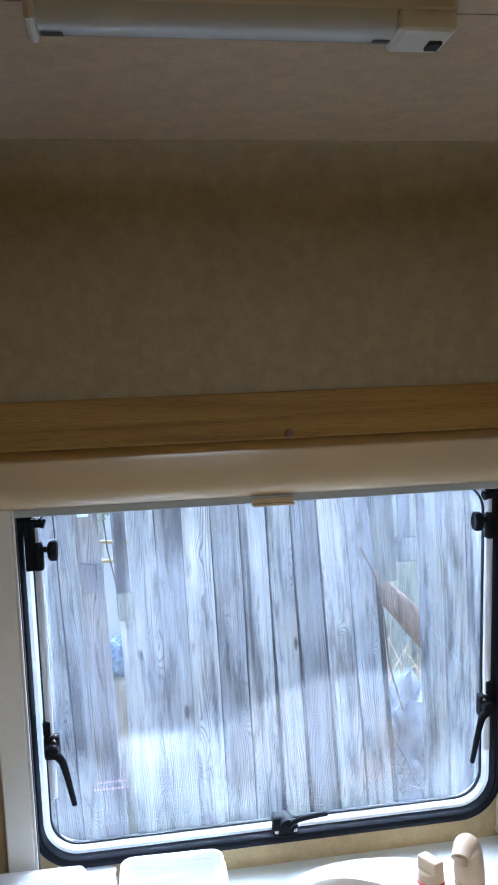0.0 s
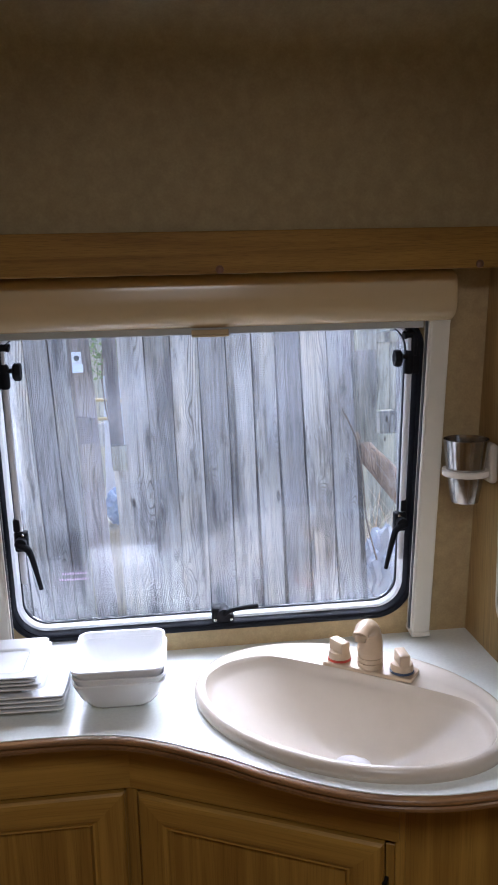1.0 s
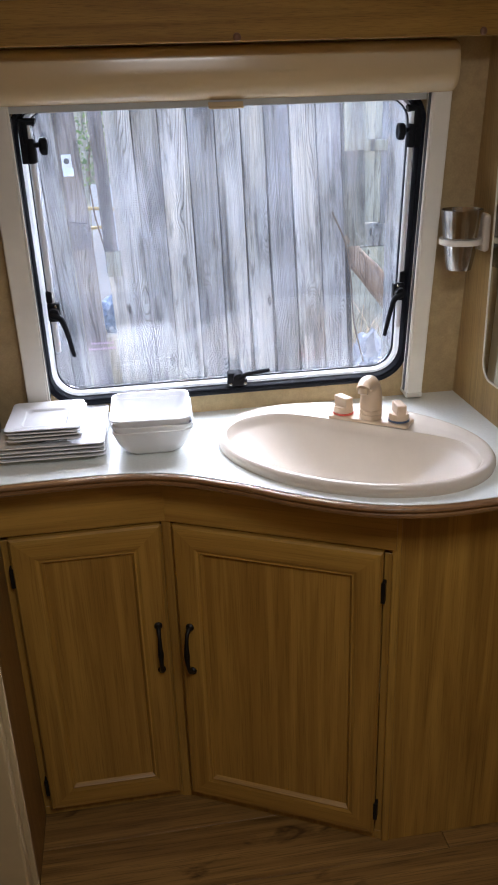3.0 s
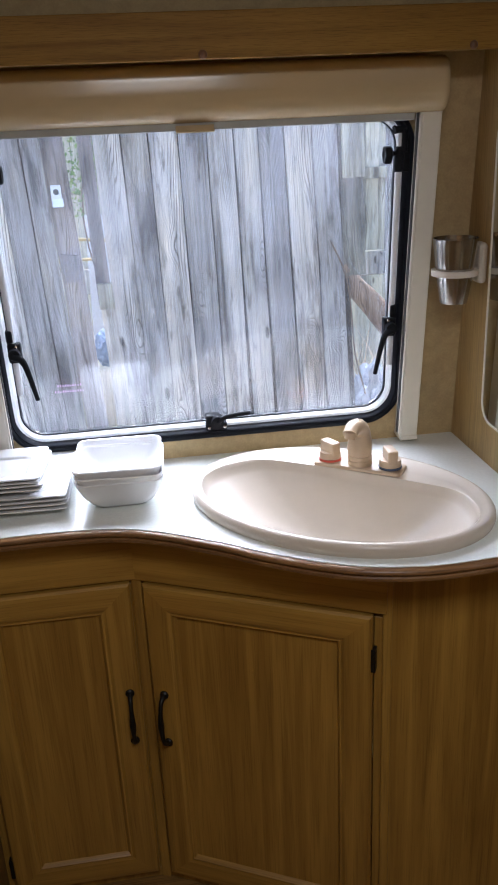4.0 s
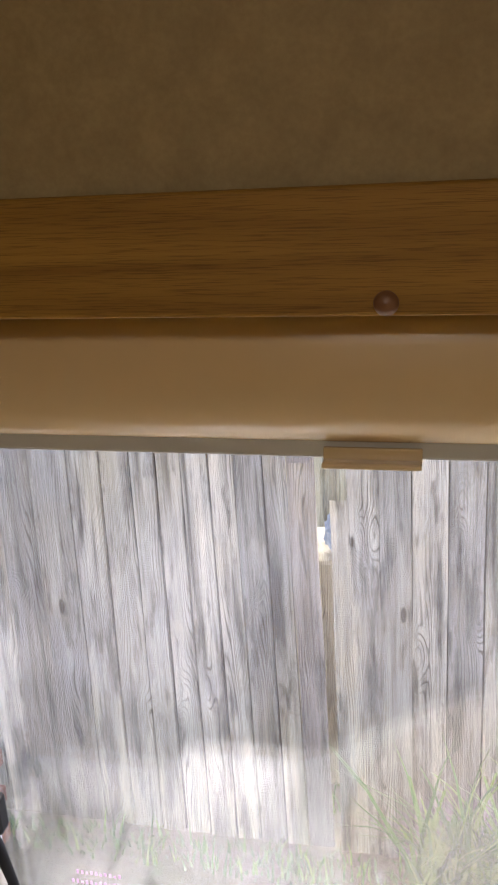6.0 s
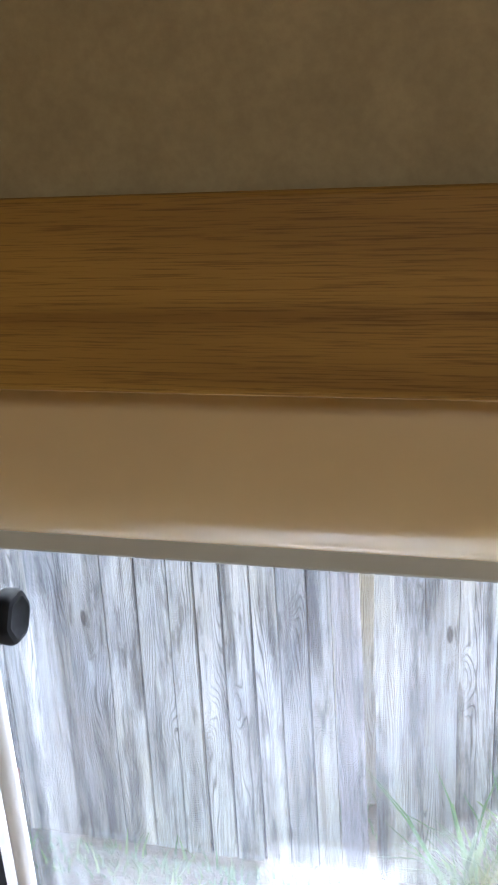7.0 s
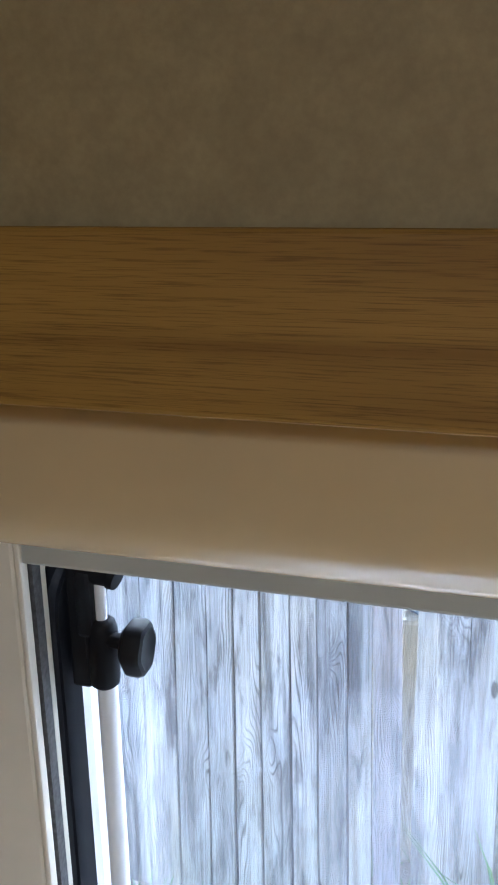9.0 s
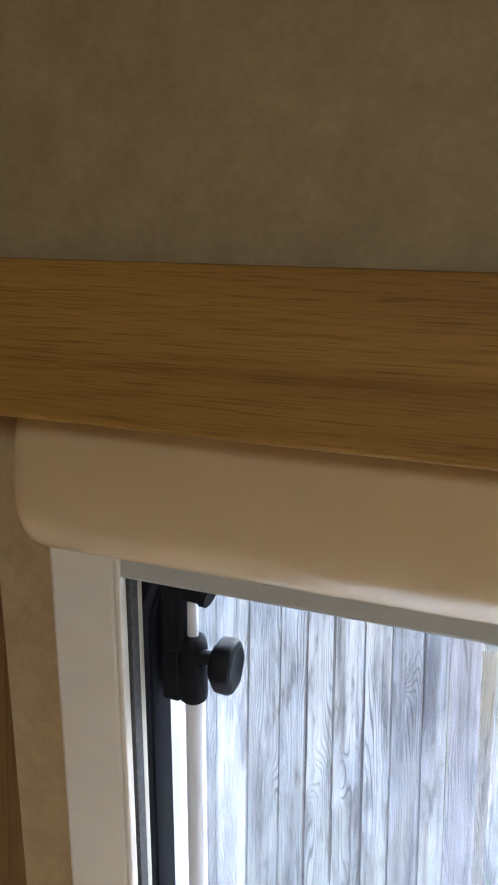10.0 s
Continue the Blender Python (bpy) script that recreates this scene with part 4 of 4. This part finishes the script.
def plank(x, w, z0, z1, tilt=0.0, y=FY, mat=PLANK, jag=0.0, owner=fence, name="plank"):
    h = z1 - z0
    bm = bmesh.new()
    steps = 6
    loops = []
    for i in range(steps + 1):
        z = h * i / steps
        wob = 0.0015 * math.sin(3.1 * i + x * 40)
        top = 1.0 if i == steps else 0.0
        loops.append([(-w / 2 + 0.001 + wob, 0, z + top * jag), (w / 2 - 0.001 + wob, 0, z - top * jag), (w / 2 - 0.001 + wob, 0.02, z - top * jag), (-w / 2 + 0.001 + wob, 0.02, z + top * jag)])
    loft(loops, True, True, True, bm)
    bmesh.ops.bevel(bm, geom=[e for e in bm.edges if abs((e.verts[0].co - e.verts[1].co).normalized().z) > 0.9], offset=0.002, segments=1, affect="EDGES")
    ob = part(name, bm, mat, owner)
    ob.matrix_local = pose(x, y + rnd.uniform(-0.003, 0.005), z0, rnd.uniform(-0.3, 0.3), tilt, rnd.uniform(-0.8, 0.8))
    return ob




def board(x, w, slope, z0=GZ + 0.01, z1=1.62, y=FY, mat=PLANK, jag=0.0):
    """Board whose middle is at x at 1.28 m height and leans by slope (metres sideways for each metre up)."""
    return plank(x + slope * (z0 - 1.28), w, z0, z1, math.degrees(math.atan(slope)), y, mat, jag)


def run(joints, mat=PLANK):
    """Boards between neighbouring joints of (place, slope), lapping one over the next."""
    lap = False
    for (xa, sa), (xb, sb) in zip(joints, joints[1:]):
        lap = not lap
        w = abs(xb - xa)
        board((xa + xb) / 2, w - rnd.uniform(0.002, 0.006), (sa + sb) / 2, y=FY + (0.006 if lap else 0), mat=mat)
        # added dark strip behind the joint, painting the shade between two boards
        strip = part("gap_shade_strip", box(-0.024, 0.024, 0.032, 0.040, 0, 2.15), GAP_SHADE, fence)
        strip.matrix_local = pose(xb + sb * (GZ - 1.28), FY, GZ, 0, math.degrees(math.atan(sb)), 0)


# right run, from the gap to the broken corner
run([(-0.212, -0.030), (-0.101, -0.026), (0.005, -0.020), (0.125, -0.019), (0.240, -0.017), (0.350, -0.022), (0.448, -0.036), (0.557, -0.043), (0.673, -0.049), (0.785, -0.050)])
RX = 0.80
board(-0.243, 0.058, -0.030, 0.79, 1.62, FY - 0.004, PLANK_DARK)
board(-0.233, 0.064, -0.030, GZ + 0.01, 0.785, FY - 0.002)
board(-0.237, 0.064, -0.030, 0.78, 0.885, FY - 0.026, PLANK)
# left run
board(-0.3675, 0.092, -0.046, y=FY + 0.012, mat=PLANK_DARK)
run([(-0.414, -0.046), (-0.492, -0.043), (-0.589, -0.045), (-0.677, -0.040), (-0.774, -0.038), (-0.865, -0.035), (-0.955, -0.032), (-1.067, -0.032), (-1.185, -0.030), (-1.33, -0.035), (-1.475, -0.045), (-1.60, -0.045)] + [(-1.71 - 0.11 * k, -0.04) for k in range(9)])
board(-0.366, 0.075, -0.046, 0.90, 1.01, FY - 0.014, PLANK_DARK, 0.006)
# beyond the broken corner
board(0.842, 0.102, -0.035, 0.84, 1.62, FY + 0.03, jag=0.02)
board(0.846, 0.096, -0.035, 1.25, 1.62, FY + 0.006, PLANK_PALE, jag=0.006)
for k in range(9):
    plank(1.045 + 0.107 * k, 0.104, GZ + 0.01, 1.62, rnd.uniform(-0.4, 0.4))
for z in (0.15, 0.95):
    part("rail", box(-2.6, -0.56, FY + 0.044, FY + 0.08, z, z + 0.09, 0.004), PLANK, fence)
    part("rail", box(-0.20, RX - 0.06, FY + 0.044, FY + 0.08, z, z + 0.09, 0.004), PLANK, fence)
part("post", box(-0.70, -0.60, FY + 0.08, FY + 0.17, GZ, 1.5, 0.006), PLANK, fence)
plate = thing("metal_bracket", "small bright metal bracket on the fence", "bracket")
part("back_plate", box(-0.397, -0.357, FY - 0.010, FY - 0.006, 1.222, 1.284, 0.001), ZINC, plate)
part("lip", loft([[(x, y, z) for y, z in ((FY - 0.010, 1.224), (FY - 0.034, 1.200), (FY - 0.040, 1.203), (FY - 0.012, 1.232))] for x in (-0.394, -0.352)], True, True, True), ZINC, plate)
part("bolt", lathe([(0.0115, 0), (0.0115, 0.002), (0.0085, 0.003), (0.0085, 0.001), (0.0001, 0.001)], 16), TUBECAP, plate, "dark bolt hole", True, pose(-0.377, FY - 0.010, 1.258, 90, 0, 0))

bm = bmesh.new()
axis = spline([(-0.20, 0, 0.015), (-0.08, 0.01, 0.004), (0.05, -0.004, 0.0), (0.20, 0.006, -0.02)], 5)
loft([[(p.x, p.y + 0.045 * math.cos(a) * (1 + 0.18 * noise.noise((p.x * 6, math.cos(a), math.sin(a)))), p.z + 0.052 * math.sin(a) * (1 + 0.18 * noise.noise((p.x * 6, math.sin(a), 3)))) for a in [2 * math.pi * k / 14 for k in range(14)]] for p in axis], True, True, True, bm)
tagged(obj("broken_log", bm, PLANK_BROWN, smooth=True, m=pose(0.925, FY + 0.07, 0.72, 0, 46, 0)), "broken brown barkless log leaning in the fence gap", "log")

# polythene bag behind the gap
def sack(name, c, s, mat, seed, label):
    bm = bmesh.new()
    bmesh.ops.create_icosphere(bm, subdivisions=5, radius=1.0)
    for v in bm.verts:
        p = v.co.copy()
        q = p * 2.4 + Vector((seed, seed * 2, 0))
        d = 0.22 * abs(noise.noise(q)) + 0.12 * abs(noise.noise(q * 2.3)) + 0.06 * noise.noise(q * 5)
        v.co = Vector((p.x * s[0], p.y * s[1], p.z * s[2])) * (0.85 + d)
        v.co.z = max(v.co.z, -s[2] * 0.75)
    return tagged(obj(name, bm, mat, smooth=True, m=Matrix.Translation(c)), label, "bag")


sack("rubbish_bag", (1.02, FY + 0.32, GZ + 0.40), (0.24, 0.22, 0.54), BAG, 1.0, "crumpled grey polythene rubbish bag on the ground")
tagged(obj("timber_box", box(-0.30, 0.28, -0.2, 0.2, 0, 0.99, 0.02), PLANK_PALE, m=pose(-0.42, 2.52, GZ, 0, 0, 8)), "pale timber box beyond the fence", "box")
sack("blue_bag", (-0.22, 2.44, GZ + 0.99 + 0.082), (0.11, 0.10, 0.12), BAG_BLUE, 4.0, "crumpled blue polythene bag on the timber box")
tagged(obj("white_panel", box(-0.24, 0.24, -0.006, 0.006, 0, 1.66, 0.003), WHITEBOARD, m=pose(-0.13, 2.80, GZ, -3, 2, 6)), "white panel leaning behind the fence", "panel")
# neighbouring pale slatted fence
far = thing("slatted_fence", "pale slatted garden fence with a dark base board", "fence")
for k in range(60):
    plank(-2.6 + k * 0.1, 0.098, 0.56, 1.75, 0, 4.6, PLANK_PALE, owner=far, name="slat")
part("base_board", box(-2.7, 3.5, 4.58, 4.62, 0.38, 0.55, 0.005), PLANK, far)
part("gravel_board", box(-2.7, 3.5, 4.58, 4.62, GZ - 0.05, 0.375, 0.005), PLANK_PALE, far)
part("rail", box(-2.7, 3.5, 4.55, 4.59, 1.08, 1.16, 0.005), PLANK_PALE, far)
for k in range(5):
    part("post", box(-2.4 + k * 1.4, -2.3 + k * 1.4, 4.6, 4.7, GZ, 1.7, 0.005), PLANK, far)


# grass, weeds and twigs
def blades(name, n, xr, yr, hr, seed, mat, label, droop=0.7, width=0.005):
    r = random.Random(seed)
    vs, fs = [], []
    for _ in range(n):
        x, y = r.uniform(*xr), r.uniform(*yr)
        h = r.uniform(*hr) * r.uniform(0.5, 1)
        a = r.uniform(0, 2 * math.pi)
        dx, dy = math.cos(a), math.sin(a)
        lean = r.uniform(0.1, droop) * h
        b = len(vs)
        for t in (0, 0.4, 0.75, 1.0):
            w = width * (1 - t ** 1.5) + 0.0002
            px, py, pz = x + dx * lean * t * t, y + dy * lean * t * t, GZ - 0.02 + h * t * (1 - 0.18 * t)
            vs += [(px - dy * w, py + dx * w, pz), (px + dy * w, py - dx * w, pz)]
        for k in range(3):
            fs.append((b + 2 * k, b + 2 * k + 1, b + 2 * k + 3, b + 2 * k + 2))
    me = bpy.data.meshes.new(name)
    me.from_pydata(vs, [], fs)
    me.materials.append(mat)
    return tagged(new(name, me), label, "grass", kind="stuff")


blades("grass", 520, (0.05, 1.0), (FY - 0.30, FY - 0.02), (0.35, 0.80), 1, GRASS, "long green grass along the foot of the fence", 1.0, 0.011)
blades("grass_sparse", 700, (-2.0, 0.1), (FY - 0.18, FY - 0.02), (0.04, 0.14), 2, GRASS, "short sparse grass at the fence foot")
blades("grass_beyond", 4000, (-1.6, 2.2), (FY + 0.2, 4.4), (0.06, 0.22), 3, GRASS, "rough grass beyond the fence")
bm = bmesh.new()
r = random.Random(9)
for _ in range(34):
    x, y = r.uniform(0.75, 1.05), FY + r.uniform(0.05, 0.5)
    z = GZ + r.uniform(0.2, 0.6)
    a, ln = r.uniform(-1, 1), r.uniform(0.15, 0.5)
    tube(spline([(x, y, z), (x + 0.1 * a, y + 0.03, z + ln * 0.5), (x + 0.22 * a, y, z + ln * r.uniform(0.6, 1.0))], 3), 0.0025, 4, bm)
tagged(obj("brushwood", bm, TWIG), "tangle of thin bare twigs behind the fence gap", "twigs", kind="stuff")
bm = bmesh.new()
tube(spline([(0.74, FY - 0.01, 1.0), (0.80, FY - 0.02, 0.86), (0.83, FY - 0.01, 0.70), (0.85, FY, 0.5), (0.90, FY, 0.3)], 4), 0.004, 6, bm)
tagged(obj("bramble_stem", bm, TWIG), "dry bramble stem over the broken fence", "stem")

STRAW = leaf_mat("dry_straw", (0.34, 0.28, 0.15))
blades("dry_grass", 2600, (0.60, 1.7), (FY + 0.25, FY + 1.3), (0.45, 1.28), 21, STRAW, "straw-coloured dry grass behind the fence gap", 1.1, 0.005)
blades("rank_grass", 1300, (0.65, 1.7), (FY + 0.3, FY + 1.3), (0.4, 0.98), 24, GRASS, "rank green grass behind the fence gap", 0.9, 0.006)
blades("grass_tuft", 420, (0.12, 0.62), (FY - 0.16, FY - 0.03), (0.25, 0.55), 22, GRASS, "dense pale green grass tufts at the fence foot", 1.1, 0.006)
CANE = plain("yellow_cane", (0.52, 0.38, 0.13), 0.5, vary=0.2)
cane = tagged(obj("garden_cane", tube([(-0.62, FY + 0.56, 1.03), (-0.16, FY + 0.60, 0.985)], 0.008, 8), CANE, smooth=True), "thin yellow garden cane leaning in the fence gap", "cane", "garden canes")
copy_thing(cane, pose(0.02, 0.03, -0.06, 0, -6, 0))
# climbing plant seen through the narrow gap
r = random.Random(31)
vs, fs = [], []
for _ in range(1500):
    c = Vector((r.uniform(-0.75, 0.1), FY + r.uniform(0.35, 0.75), r.uniform(1.12, 1.62)))
    a = Vector((r.uniform(-1, 1), r.uniform(-0.5, 0.5), r.uniform(-1, 1))).normalized()
    b2 = a.cross(Vector((r.uniform(-0.4, 0.4), -1, r.uniform(-0.4, 0.4)))).normalized()
    s = r.uniform(0.006, 0.014)
    k = len(vs)
    vs += [c - a * s, c - b2 * s * 0.5, c + a * s, c + b2 * s * 0.5]
    fs.append((k, k + 1, k + 2, k + 3))
me = bpy.data.meshes.new("climber_leaves")
me.from_pydata(vs, [], fs)
me.materials.append(GRASS)
climber = thing("climbing_plant", "leafy green climbing plant behind the fence gap", "plant")
lv = new("leaves", me)
lv.parent = climber
bm = bmesh.new()
for k in range(6):
    x = -0.7 + 0.14 * k
    tube(spline([(x, FY + 0.5, GZ - 0.02), (x + 0.05, FY + 0.52, 0.5), (x - 0.03, FY + 0.55, 1.1), (x + 0.06, FY + 0.5, 1.6)], 4), 0.004, 5, bm)
part("stems", bm, TWIG, climber)

# hedge beyond
r = random.Random(12)
vs, fs = [], []
for _ in range(9000):
    x, y, z = r.uniform(-6, 6), r.uniform(5.2, 6.4), GZ + r.uniform(0, 2.4)
    z *= 0.8 + 0.25 * noise.noise((x * 0.8, y, 0))
    c = Vector((x, y, z))
    a = Vector((r.uniform(-1, 1), r.uniform(-1, 1), r.uniform(-1, 1))).normalized()
    b2 = a.cross(Vector((r.uniform(-1, 1), r.uniform(-1, 1), r.uniform(-1, 1)))).normalized()
    s = r.uniform(0.04, 0.09)
    k = len(vs)
    vs += [c - a * s, c - b2 * s * 0.5, c + a * s, c + b2 * s * 0.5]
    fs.append((k, k + 1, k + 2, k + 3))
me = bpy.data.meshes.new("hedge")
me.from_pydata(vs, [], fs)
me.materials.append(LEAF)
tagged(new("hedge", me), "dense green garden hedge in the distance", "hedge", kind="stuff")

# low brick wall at the far side
bw = thing("brick_wall", "low weathered red brick wall beside the fence", "wall")
part("mortar_core", box(-1.78, -1.405, 1.53, 1.628, GZ, 0.055), MORTAR, bw)
bmesh_brick = bpy.data.meshes.new("brick")
bm = box(-0.1075, 0.1075, -0.051, 0.051, -0.0325, 0.0325, 0.004, 1)
bm.to_mesh(bmesh_brick)
bm.free()
bmesh_brick.materials.append(BRICK)
for row in range(7):
    for col in range(2):
        ob = new("brick", bmesh_brick)
        ob.parent = bw
        ob.matrix_local = pose(-1.50 - 0.225 * col - (0.1125 if row % 2 else 0), 1.578, GZ + 0.045 + 0.075 * row, 0, 0, rnd.uniform(-1, 1))
    if row % 2:
        ob = new("brick", bmesh_brick)
        ob.parent = bw
        ob.matrix_local = pose(-1.45, 1.63, GZ + 0.045 + 0.075 * row, 0, 0, 90)
